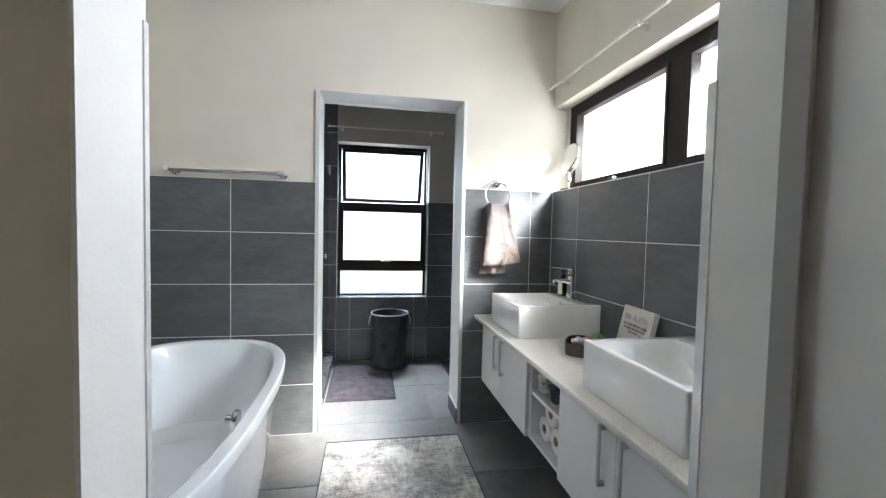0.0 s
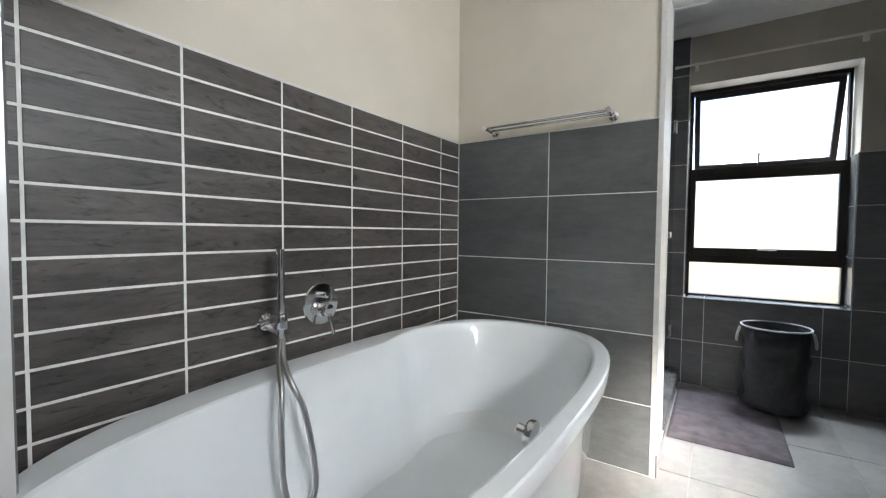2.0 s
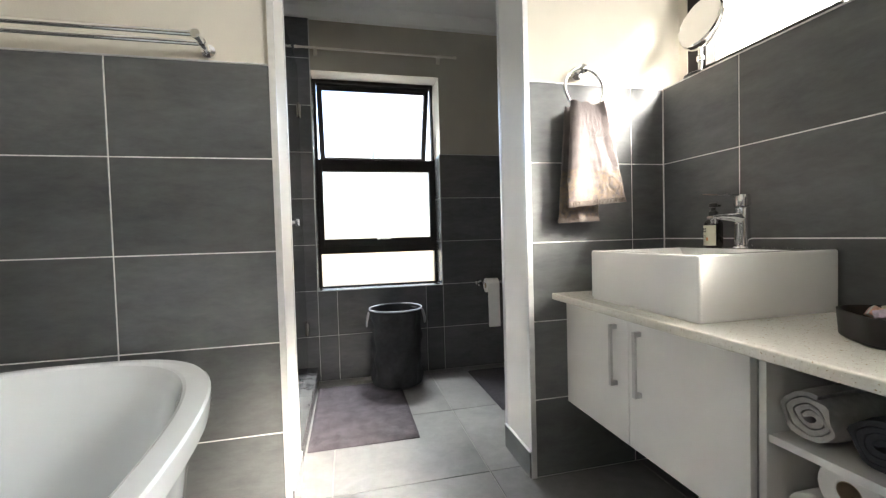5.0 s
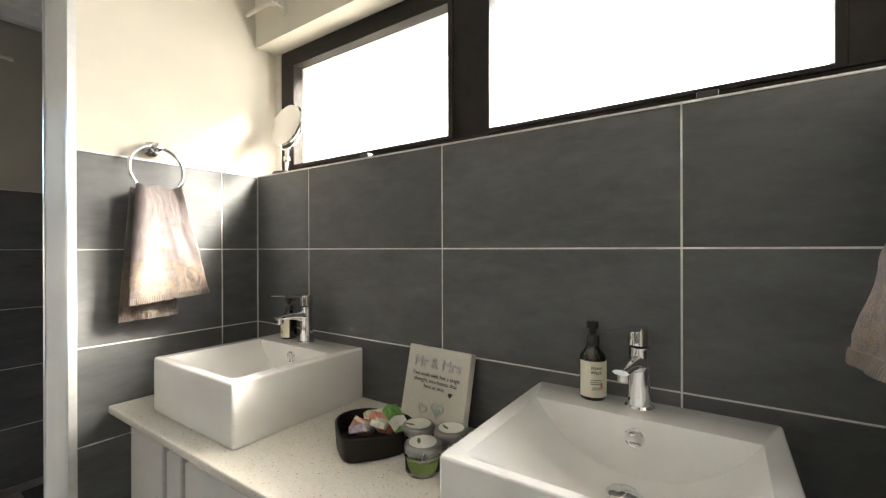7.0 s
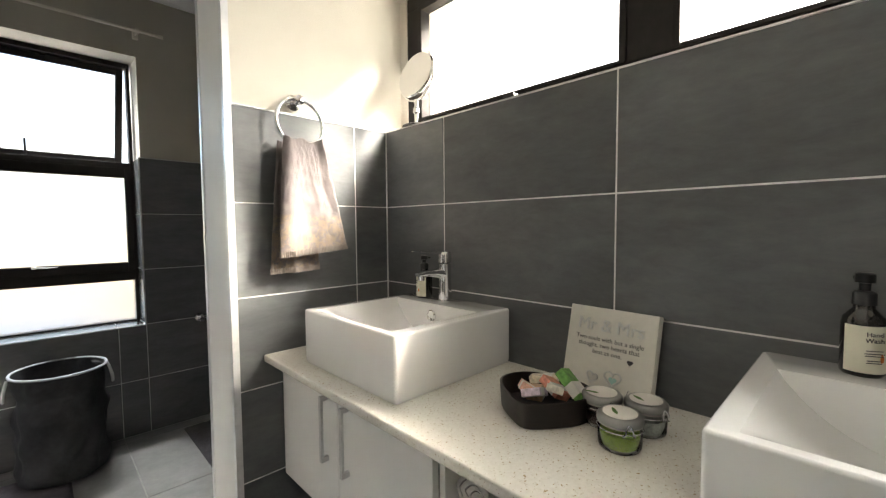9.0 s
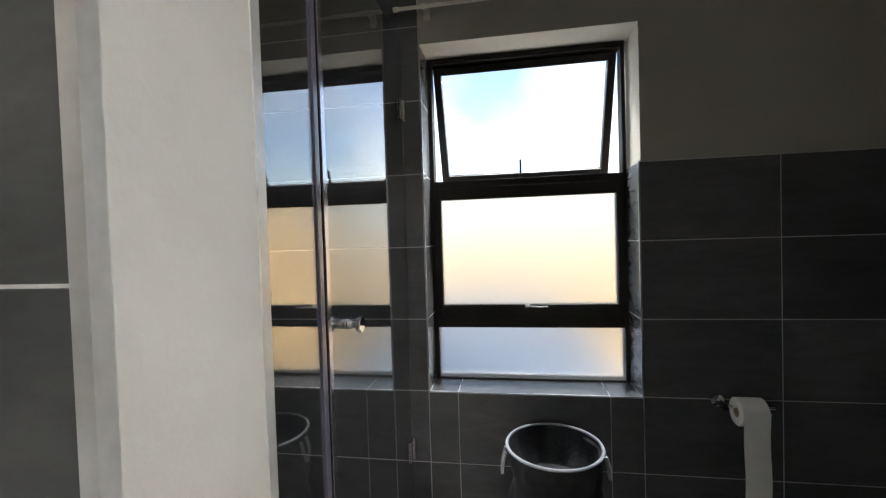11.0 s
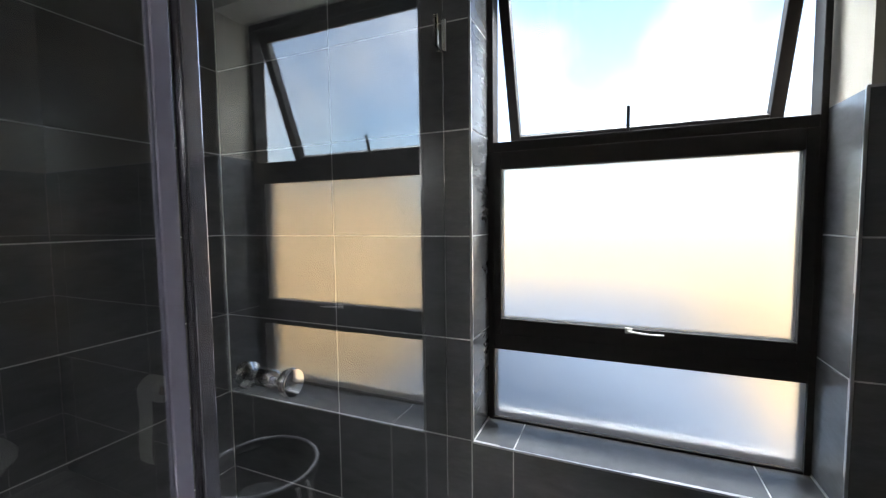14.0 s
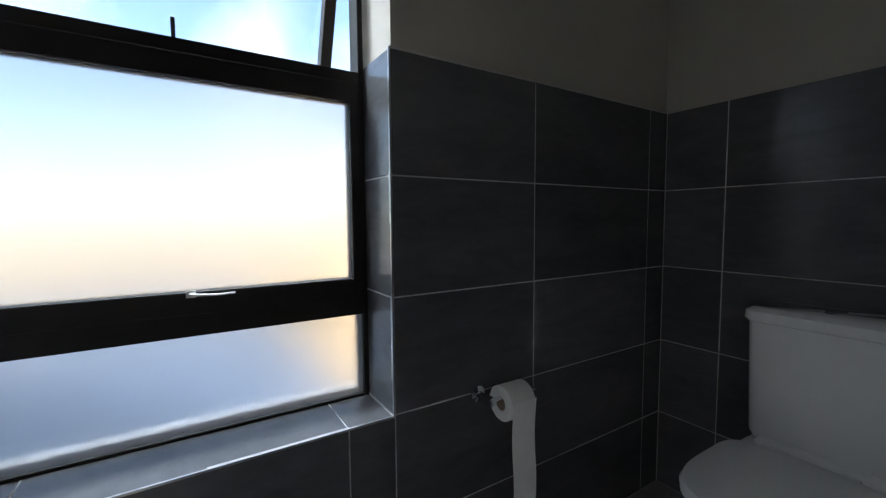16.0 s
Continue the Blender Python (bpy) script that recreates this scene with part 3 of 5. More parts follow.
part("tub", loft([oval(BX, BY, 0.360, 0.765, 0.0), oval(BX, BY, 0.364, 0.768, 0.02), oval(BX, BY, 0.402, 0.818, 0.30), oval(BX, BY, 0.422, 0.840, 0.548, 72, 2.7), oval(BX, BY, 0.425, 0.843, 0.556, 72, 2.8),
                 oval(BX, BY, 0.444, 0.866, 0.558, 72, 2.9), oval(BX, BY, 0.449, 0.871, 0.561, 72, 2.9), oval(BX, BY, 0.450, 0.872, 0.566, 72, 2.9), oval(BX, BY, 0.450, 0.872, 0.595, 72, 2.9), oval(BX, BY, 0.449, 0.871, 0.600, 72, 2.9), oval(BX, BY, 0.444, 0.866, 0.604, 72, 2.9),
                 oval(BX, BY, 0.428, 0.850, 0.605, 72, 2.8), tub_inner(0.410, 0.838, 0.604), tub_inner(0.403, 0.830, 0.600), tub_inner(0.398, 0.824, 0.588), tub_inner(0.392, 0.812, 0.560), tub_inner(0.362, 0.74, 0.36), tub_inner(0.333, 0.675, 0.23), tub_inner(0.295, 0.60, 0.175), tub_inner(0.22, 0.50, 0.160), tub_inner(0.12, 0.30, 0.155), tub_inner(0.02, 0.05, 0.152)]),
     ACRYLIC, bath, "", 24)
part("overflow", merged(lathe([(0.034, 0), (0.034, 0.012), (0.03, 0.018), (0.0, 0.02)], 24, pose(-0.447, 1.632, 0.556, 0, -84, 0)), lathe([(0.014, 0.018), (0.016, 0.04), (0.012, 0.044), (0, 0.045)], 16, pose(-0.447, 1.632, 0.556, 0, -84, 0))), CHROME, bath, "chrome bath overflow", True)
part("waste", lathe([(0.036, 0), (0.034, 0.006), (0.0, 0.009)], 24, pose(BX, BY, 0.152)), CHROME, bath, "chrome bath waste", True)

hand_shower = thing("hand_shower", (LEFT, 1.50, 0.74), "chrome hand shower with a metal hose on a wall bracket", "shower")
HSX, HSY = LEFT + 0.062, 1.503
part("bracket", merged(lathe([(0.027, 0), (0.027, 0.008), (0.015, 0.012), (0.013, 0.055), (0.0, 0.056)], 24, pose(LEFT, HSY - 0.012, 0.742, 0, 90, 0)), lathe([(0.019, -0.02), (0.021, -0.015), (0.021, 0.02), (0.018, 0.026)], 20, pose(HSX, HSY, 0.745)),
                      rod((LEFT + 0.03, HSY - 0.012, 0.742), (LEFT + 0.034, HSY - 0.055, 0.738), 0.010)), CHROME, hand_shower, "", True)
part("handset", lathe([(0.0, 0.69), (0.009, 0.692), (0.011, 0.73), (0.0125, 0.78), (0.0135, 0.955), (0.012, 0.968), (0.0, 0.970)], 20, pose(HSX, HSY, 0)), CHROME, hand_shower, "slim chrome stick handset", True)
hose_line = smooth_curve([(HSX, HSY, 0.695), (-1.165, 1.465, 0.645), (-1.085, 1.415, 0.595), (-1.058, 1.396, 0.46), (-1.052, 1.400, 0.34), (-1.05, 1.425, 0.260), (-1.05, 1.470, 0.243), (-1.05, 1.502, 0.29),
                          (-1.052, 1.492, 0.40), (-1.060, 1.468, 0.53), (-1.085, 1.445, 0.605), (-1.16, 1.475, 0.652), (LEFT + 0.06, HSY + 0.004, 0.70), (LEFT + 0.034, HSY - 0.03, 0.735)], 40)
part("hose", tube(hose_line, lambda t: 0.0084, 10), STEEL, hand_shower, "ribbed metal hose", True)
mixer = thing("bath_mixer", (LEFT, 1.705, 0.768), "round chrome concealed bath mixer with a lever", "tap")
MX = pose(LEFT, 1.705, 0.768, 0, 90, 0)
part("plate", lathe([(0.074, 0), (0.075, 0.004), (0.072, 0.009), (0.0, 0.011)], 48, MX), CHROME, mixer, "", True)
part("diverter", lathe([(0.011, 0.01), (0.011, 0.032), (0.009, 0.036), (0, 0.037)], 16, pose(LEFT, 1.705, 0.800, 0, 90, 0)), CHROME, mixer, "", True)
part("lever", merged(lathe([(0.024, 0.01), (0.024, 0.045), (0.02, 0.05), (0, 0.051)], 24, pose(LEFT, 1.705, 0.748, 0, 90, 0)), tube([(LEFT + 0.045, 1.705, 0.735), (LEFT + 0.058, 1.708, 0.70), (LEFT + 0.064, 1.71, 0.668)], lambda t: 0.009 - 0.003 * t, 10)), CHROME, mixer, "", True)

# ---- towel rail ----
rail = thing("towel_rail", (-0.775, PART, 1.53), "chrome double towel rail above charcoal tiles", "towel rail")
for x in (-1.058, -0.492):
    part("post", merged(lathe([(0.021, 0), (0.021, 0.012), (0.011, 0.016), (0.010, 0.115), (0.013, 0.118), (0.013, 0.128), (0, 0.129)], 20, pose(x, PART + 0.008, 1.53, 90, 0, 0)), lathe([(0.013, -0.012), (0.013, 0.012)], 16, pose(x, PART - 0.055, 1.53, 90, 0, 0))), CHROME, rail, "", True)
part("bar", rod((-1.058, PART - 0.055, 1.530), (-0.492, PART - 0.055, 1.530), 0.008), CHROME, rail, "", True)
part("bar", rod((-1.058, PART - 0.110, 1.532), (-0.492, PART - 0.110, 1.532), 0.008), CHROME, rail, "", True)

# ---- towels on rings ----
def ring_holder(at, out, label):
    """A wall ring; out is the way off the wall."""
    ob = thing("towel_ring", at, label, "towel ring")
    a = 90 if out < 0 else -90
    part("rose", merged(lathe([(0.026, 0), (0.026, 0.010), (0.012, 0.014), (0.011, 0.045), (0.016, 0.048), (0.016, 0.062), (0.012, 0.066), (0, 0.067)], 24, pose(*at, a, 0, 0))), CHROME, ob, "", True)
    cy, cz, r = at[1] + out * 0.052, at[2] - 0.076, 0.079
    part("ring", tube([(at[0] + r * math.sin(2 * math.pi * i / 48), cy + out * 0.008 * (1 - math.cos(2 * math.pi * i / 48)), cz + r * math.cos(2 * math.pi * i / 48)) for i in range(48)], 0.0062, 10, True), CHROME, ob, "", True)
    return ob


def towel_layer(cx, cy, out, top, bottom_l, bottom_r, w_top, w_low, skew, seed, thick, folds, depth, v0=0.0, v1=1.0, ribs=0, lean=0.0):
    """One hanging thickness of cloth, gathered at the ring and wider below."""
    loops, N, M = [], (6 * ribs or 40), (6 if ribs else 36)
    for j in range(M + 1):
        v = v0 + (v1 - v0) * j / M
        loop_f, loop_b = [], []
        w = w_top + (w_low - w_top) * v ** 0.9
        for i in range(N + 1):
            u = i / N
            x = cx + (u - 0.5) * w + skew * v
            z = top + 0.006 * math.cos(u * math.pi * 4 + seed) * (1 - v) ** 8 - v * (top - (bottom_l + (bottom_r - bottom_l) * u))
            amp = depth * (1 - 0.45 * v)
            f = amp * math.sin(u * math.pi * 2 * folds + seed + 0.7 * v) + 0.4 * amp * math.sin(u * math.pi * 2 * folds * 1.7 + seed * 2.1 - v)
            f += 0.007 * noise.noise(Vector((u * 5, v * 6, seed))) * (0.3 + v) + 0.0025 * noise.noise(Vector((u * 17, v * 17, seed + 3)))
            e = math.sin(math.pi * min(1, max(0, u))) ** 0.35
            th = thick * (0.25 + 0.75 * e)
            if ribs:
                th += 0.0035 + 0.0022 * math.sin(2 * math.pi * ribs * u)
            loop_f.append(Vector((x, cy + out * (f + lean * v + th / 2), z)))
            loop_b.append(Vector((x, cy + out * (f + lean * v - th / 2), z)))
        loops.append(loop_f + loop_b[::-1])
    return loft(loops)


def towel_material():
    m, n, l, p = mat("pink_grey_towel")
    v = coords(n, l)
    g = n.new("ShaderNodeNewGeometry")
    sep = n.new("ShaderNodeSeparateXYZ")
    l.new(g.outputs["Position"], sep.inputs["Vector"])
    band = n.new("ShaderNodeMapRange")
    band.inputs["From Min"].default_value, band.inputs["From Max"].default_value = 1.155, 1.165
    band.inputs["To Min"].default_value, band.inputs["To Max"].default_value = 1, 0
    l.new(sep.outputs["Z"], band.inputs["Value"])
    blot = noise_tex(n, l, v, 48, 3, 0.6, 1.5)
    br = ramp(n, [(0.40, (0, 0, 0)), (0.58, (0.4, 0.4, 0.4))])
    l.new(blot, br.inputs["Fac"])
    mul = n.new("ShaderNodeMath")
    mul.operation = "MULTIPLY"
    l.new(band.outputs["Result"], mul.inputs[0])
    l.new(br.outputs["Color"], mul.inputs[1])
    base = ramp(n, [(0.3, (0.150, 0.131, 0.130)), (0.7, (0.210, 0.184, 0.182))])
    l.new(noise_tex(n, l, v, 14, 4), base.inputs["Fac"])
    mx = n.new("ShaderNodeMix")
    mx.data_type = "RGBA"
    l.new(mul.outputs[0], mx.inputs["Factor"])
    l.new(base.outputs["Color"], mx.inputs["A"])
    mx.inputs["B"].default_value = (0.34, 0.245, 0.135, 1)
    l.new(mx.outputs["Result"], p.inputs["Base Color"])
    p.inputs["Roughness"].default_value = 0.95
    p.inputs["Sheen Weight"].default_value = 0.08
    p.inputs["Specular IOR Level"].default_value = 0.1
    w = n.new("ShaderNodeTexVoronoi")
    w.inputs["Scale"].default_value = 420
    l.new(v, w.inputs["Vector"])
    # woven scrolls: winding ridges in the pile
    scroll = n.new("ShaderNodeMath")
    scroll.operation, scroll.inputs[1].default_value = "MULTIPLY", 34.0
    l.new(noise_tex(n, l, v, 9, 1, 0.4, 0.8), scroll.inputs[0])
    ridge = n.new("ShaderNodeMath")
    ridge.operation = "SINE"
    l.new(scroll.outputs[0], ridge.inputs[0])
    both = n.new("ShaderNodeMath")
    both.operation, both.inputs[1].default_value = "MULTIPLY_ADD", 0.26
    l.new(ridge.outputs[0], both.inputs[0])
    l.new(w.outputs["Distance"], both.inputs[2])
    bump(n, l, p, both.outputs[0], 0.8, 0.0022)
    return m


TOWEL = towel_material()
ring_holder((0.778, PART, 1.537), -1, "chrome towel ring on charcoal tiles beside the basin")
towel = thing("hand_towel", (0.778, PART - 0.05, 1.40), "pinkish grey cotton hand towel hanging folded through a ring", "towel")
HEM = simple("ribbed_hem", (0.20, 0.17, 0.15), 0.9, vary=0.1, scale=40)
F1 = (0.776, PART - 0.074, -1, 1.405, 1.026, 1.046, 0.128, 0.242, 0.036, 0.3, 0.024, 1.15, 0.012)
fold = part("front_fold", towel_layer(*F1), TOWEL, towel, "", True)
part("hem", towel_layer(*F1, 0.955, 1.004, 44), HEM, fold, "ribbed woven hem", True)
B1 = (0.768, PART - 0.036, -1, 1.402, 0.972, 0.978, 0.118, 0.170, -0.006, 2.0, 0.018, 1.1, 0.008)
back = part("back_fold", towel_layer(*B1), TOWEL, towel, "", True)
part("hem", towel_layer(*B1, 0.965, 1.004, 32), HEM, back, "ribbed woven hem", True)
ring_holder((0.742, NEAR, 1.537), 1, "chrome towel ring on the wall by the entrance")
towel2 = thing("hand_towel", (0.78, NEAR + 0.05, 1.40), "pinkish grey cotton hand towel with a gold woven band", "towel")
F2 = (0.745, NEAR + 0.042, 1, 1.408, 1.065, 1.040, 0.110, 0.310, 0.100, 0.9, 0.018, 1.2, 0.010)
fold = part("front_fold", towel_layer(*F2, lean=0.054), TOWEL, towel2, "", True)
part("hem", towel_layer(*F2, 0.945, 1.005, 48, 0.054), HEM, fold, "ribbed woven hem", True)
part("back_fold", towel_layer(0.742, NEAR + 0.030, 1, 1.425, 0.985, 0.97, 0.095, 0.190, 0.06, 2.4, 0.012, 1.7, 0.008), TOWEL, towel2, "", True)


# ---- vanity ----
CT = 0.706


def quartz_material():
    m, n, l, p = mat("cream_quartz")
    v = coords(n, l)
    base = ramp(n, [(0.3, (0.66, 0.635, 0.57)), (0.7, (0.76, 0.74, 0.68))])
    l.new(noise_tex(n, l, v, 130, 5, 0.7), base.inputs["Fac"])
    out = base.outputs["Color"]
    for scale, edge, tone in ((210, 0.655, (0.36, 0.27, 0.15, 1)), (330, 0.70, (0.86, 0.85, 0.80, 1))):
        mask = ramp(n, [(edge, (0, 0, 0)), (edge + 0.03, (1, 1, 1))])
        l.new(noise_tex(n, l, v, scale, 2, 0.5), mask.inputs["Fac"])
        mx = n.new("ShaderNodeMix")
        mx.data_type = "RGBA"
        l.new(mask.outputs["Color"], mx.inputs["Factor"])
        l.new(out, mx.inputs["A"])
        mx.inputs["B"].default_value = tone
        out = mx.outputs["Result"]
    l.new(out, p.inputs["Base Color"])
    p.inputs["Roughness"].default_value, p.inputs["Coat Weight"].default_value = 0.2, 0.25
    return m


QUARTZ = quartz_material()
counter = thing("vanity_counter", (0.915, 1.71, CT - 0.024), "speckled cream stone vanity counter along the wall", "counter")
part("slab", box((0.676, NEAR + 0.002, CT - 0.024), (RIGHT - 0.001, PART - 0.002, CT)), QUARTZ, counter)
part("front_edge", loft([[Vector((x, y, z)) for x, z in ((0.676, CT - 0.024), (0.676, CT), (0.666, CT), (0.663, CT - 0.0012), (0.662, CT - 0.004), (0.662, CT - 0.020), (0.663, CT - 0.0228), (0.666, CT - 0.024))] for y in (NEAR + 0.002, PART - 0.002)]), QUARTZ, counter, "eased front edge of the counter", 50)
CB, CTOP, CF = 0.285, CT - 0.024, 0.738


def door_leaf(parent, y0, y1, handle_y):
    d = part("door", box((CF - 0.018, y0 + 0.0015, CB), (CF, y1 - 0.0015, CTOP - 0.006), 0.0015), LACQUER, parent)
    hx = CF - 0.018
    part("handle", boxes(((hx - 0.024, handle_y - 0.006, 0.452), (hx - 0.016, handle_y + 0.006, 0.644)), ((hx - 0.020, handle_y - 0.006, 0.452), (hx, handle_y + 0.006, 0.466)), ((hx - 0.020, handle_y - 0.006, 0.630), (hx, handle_y + 0.006, 0.644)), bevel=0.001),
         STEEL, d, "brushed steel bar handle")


def cabinet(y0, y1, mid):
    c = thing("vanity_cabinet", ((CF + RIGHT) / 2, (y0 + y1) / 2, CB), "pale grey wall-hung vanity cabinet with two doors", "cabinet", "vanity cabinets")
    part("body", boxes(((CF, y0, CB), (RIGHT - 0.002, y0 + 0.016, CTOP)), ((CF, y1 - 0.016, CB), (RIGHT - 0.002, y1, CTOP)), ((CF, y0 + 0.016, CB), (RIGHT - 0.002, y1 - 0.016, CB + 0.016)), ((CF + 0.01, y0 + 0.016, CTOP - 0.02), (RIGHT - 0.002, y1 - 0.016, CTOP))), CARCASS, c)
    door_leaf(c, y0, mid, mid - 0.052)
    door_leaf(c, mid, y1, mid + 0.058)
    return c


cabinet(1.892, PART - 0.003, 2.278)
cabinet(NEAR + 0.003, 1.562, 1.196)
niche = thing("open_shelf_unit", (0.93, 1.686, CB), "grey open shelf unit with towels above toilet rolls", "shelf")
part("side_panel", box((CF - 0.002, 1.566, CB), (RIGHT - 0.002, 1.582, CTOP), 0.001), LACQUER, niche)
part("side_panel", box((CF - 0.002, 1.872, CB), (RIGHT - 0.002, 1.888, CTOP), 0.001), LACQUER, niche)
part("base_panel", box((CF, 1.582, CB), (RIGHT - 0.002, 1.872, CB + 0.016), 0.001), LACQUER, niche)
part("back_panel", box((1.15, 1.582, CB + 0.016), (RIGHT - 0.002, 1.872, CTOP)), LACQUER, niche)
part("shelf", box((CF + 0.004, 1.582, 0.492), (1.15, 1.872, 0.508), 0.001), LACQUER, niche)


def basin(y0, y1, label):
    x0, x1, z0, z1 = 0.724, RIGHT - 0.002, CT, 0.871
    b = thing("basin", ((x0 + x1) / 2, (y0 + y1) / 2, CT), label, "basin", "vessel basins")
    r = 0.008
    loops = [rounded_rect(x0 + 0.004, x1, y0 + 0.004, y1 - 0.004, r, z0), rounded_rect(x0, x1, y0, y1, r, z0 + 0.01), rounded_rect(x0, x1, y0, y1, r, z1 - 0.006), rounded_rect(x0 + 0.002, x1 - 0.001, y0 + 0.002, y1 - 0.002, r, z1 - 0.001), rounded_rect(x0 + 0.005, x1 - 0.003, y0 + 0.005, y1 - 0.005, r, z1)]
    ix0, ix1, iy0, iy1 = x0 + 0.020, x1 - 0.112, y0 + 0.036, y1 - 0.036
    loops.append([Vector((min(max(v.x, ix0), ix1), min(max(v.y, iy0), iy1), z1)) for v in rounded_rect(ix0, ix1, iy0, iy1, 0.0004, z1)])
    shell = loft(loops, True, False)
    # the inside: an upright back and a trough that curves up to both ends and the front
    NU, NV, NB = 28, 18, 5
    ym, hw, deep = (iy0 + iy1) / 2, (iy1 - iy0) / 2, 0.108

    def floor_z(u, v):
        # u from -1 to 1 along the basin, v from 0 at the back to 1 at the front
        end = max(0.0, 1 - abs(u) ** 2.3)
        front = max(0.0, 1 - v ** 2.6)
        return z1 - deep * end ** 0.9 * front ** 0.75

    rows = []
    for k in range(NB + NV + 1):
        row = []
        for i in range(NU + 1):
            u = -1 + 2 * i / NU
            if k < NB:
                f = k / NB
                row.append(shell.verts.new((ix1 - 0.010 * f * max(0.0, 1 - abs(u) ** 2.3), ym + u * hw, z1 + (floor_z(u, 0.0) - z1) * f)))
            else:
                v = (k - NB) / NV
                xb = ix1 - 0.010 * max(0.0, 1 - abs(u) ** 2.3)
                row.append(shell.verts.new((xb + (ix0 - xb) * v, ym + u * hw, floor_z(u, v))))
        rows.append(row)
    for p, q in zip(rows, rows[1:]):
        for i in range(NU):
            shell.faces.new((p[i], p[i + 1], q[i + 1], q[i]))
    bmesh.ops.remove_doubles(shell, verts=shell.verts, dist=2e-5)
    part("bowl", shell, CERAMIC, b, "", 50)
    ym = (y0 + y1) / 2
    part("overflow", lathe([(0.019, 0), (0.019, 0.004), (0.016, 0.0055), (0.013, 0.003), (0.0, 0.003)], 24, pose(ix1 - 0.004, ym, z1 - 0.038, 0, -86, 0)), CHROME, b, "chrome overflow ring", True)
    wx, wz = (ix0 + ix1) / 2 + 0.05, z1 - 0.108
    waste = part("waste", lathe([(0.037, 0), (0.036, 0.004), (0.028, 0.0045), (0.026, 0.001)], 28, pose(wx, ym, wz)), CHROME, b, "chrome waste flange", True)
    # a black cylinder gives the shade in the gap below the plug
    part("shadow_gap", lathe([(0.025, 0.0015), (0.024, 0.010), (0, 0.010)], 24, pose(wx, ym, wz)), BLACK, waste, "black cylinder in place of the shade under the plug", True)
    part("plug", lathe([(0.0, 0.0102), (0.027, 0.0102), (0.028, 0.013), (0.024, 0.017), (0.0, 0.019)], 28, pose(wx, ym, wz)), CHROME, waste, "raised chrome plug", True)
    tap = thing("basin_tap", (x1 - 0.055, ym, z1), "chrome single-lever basin mixer tap", "tap", "basin taps")
    tx = x1 - 0.055
    part("body", lathe([(0.028, 0), (0.028, 0.005), (0.023, 0.009), (0.021, 0.05), (0.020, 0.112), (0.021, 0.116), (0.0, 0.117)], 28, pose(tx, ym, z1)), CHROME, tap, "", True)
    pivot = Vector((tx, ym, z1))

    def turned(bm, degrees):
        bmesh.ops.rotate(bm, verts=bm.verts, cent=pivot, matrix=Matrix.Rotation(radians(degrees), 3, "Z"))
        return bm

    part("spout", turned(loft([[Vector((tx - d, ym + w * math.cos(k * math.pi / 4), z1 + m + h * math.sin(k * math.pi / 4))) for k in range(8)] for d, w, m, h in ((0.006, 0.019, 0.084, 0.019), (0.045, 0.019, 0.090, 0.012), (0.085, 0.018, 0.091, 0.008), (0.108, 0.016, 0.089, 0.005))]), -8), CHROME, tap, "", True)
    part("aerator", turned(lathe([(0.010, 0), (0.011, 0.014), (0, 0.015)], 16, pose(tx - 0.094, ym, z1 + 0.072)), -8), CHROME, tap, "", True)
    part("lever", merged(lathe([(0.019, 0.119), (0.022, 0.121), (0.022, 0.147), (0.020, 0.153), (0, 0.154)], 28, pose(tx, ym, z1)), turned(loft([[Vector((tx - d, ym + s * w, z1 + 0.150 + 0.06 * d + e)) for s, e in ((-1, -f), (-1, f), (1, f), (1, -f))] for d, w, f in ((0.0, 0.014, 0.0035), (0.05, 0.009, 0.0028), (0.105, 0.006, 0.002), (0.118, 0.004, 0.0015))]), -20)), CHROME, tap, "", True)
    tap.matrix_world = pose(x1 - 0.055, ym, z1) @ Matrix.Diagonal((1, 1, 1.09, 1))


basin(2.022, 2.472, "white rectangular ceramic vessel basin on the stone counter")
basin(0.941, 1.410, "white rectangular ceramic vessel basin nearer the entrance")


def words(name, text, size, loc, rot, material, parent, label="", align="CENTER", depth=0.0004):
    cu = bpy.data.curves.new(name, "FONT")
    cu.body, cu.size, cu.extrude, cu.align_x = text, size, depth, align
    tmp = bpy.data.objects.new(name, cu)
    scene.collection.objects.link(tmp)
    me = bpy.data.meshes.new_from_object(tmp.evaluated_get(bpy.context.evaluated_depsgraph_get()))
    bpy.data.objects.remove(tmp)
    me.materials.clear()
    me.materials.append(material)
    ob = new(name, me)
    ob.parent = parent
    ob.matrix_parent_inverse = parent.matrix_world.inverted()
    ob.matrix_basis = pose(*loc, *rot)
    if label:
        ob["label"] = label
    return ob


PAPER = simple("label_paper", (0.80, 0.78, 0.64), 0.6, vary=0.03)
DARKGLASS = simple("dark_amber_glass", (0.012, 0.008, 0.006), 0.08, vary=0.1, coat=0.5)
INK = simple("dark_ink", (0.05, 0.045, 0.05), 0.7)
ORANGE = simple("orange_print", (0.70, 0.22, 0.05), 0.6)


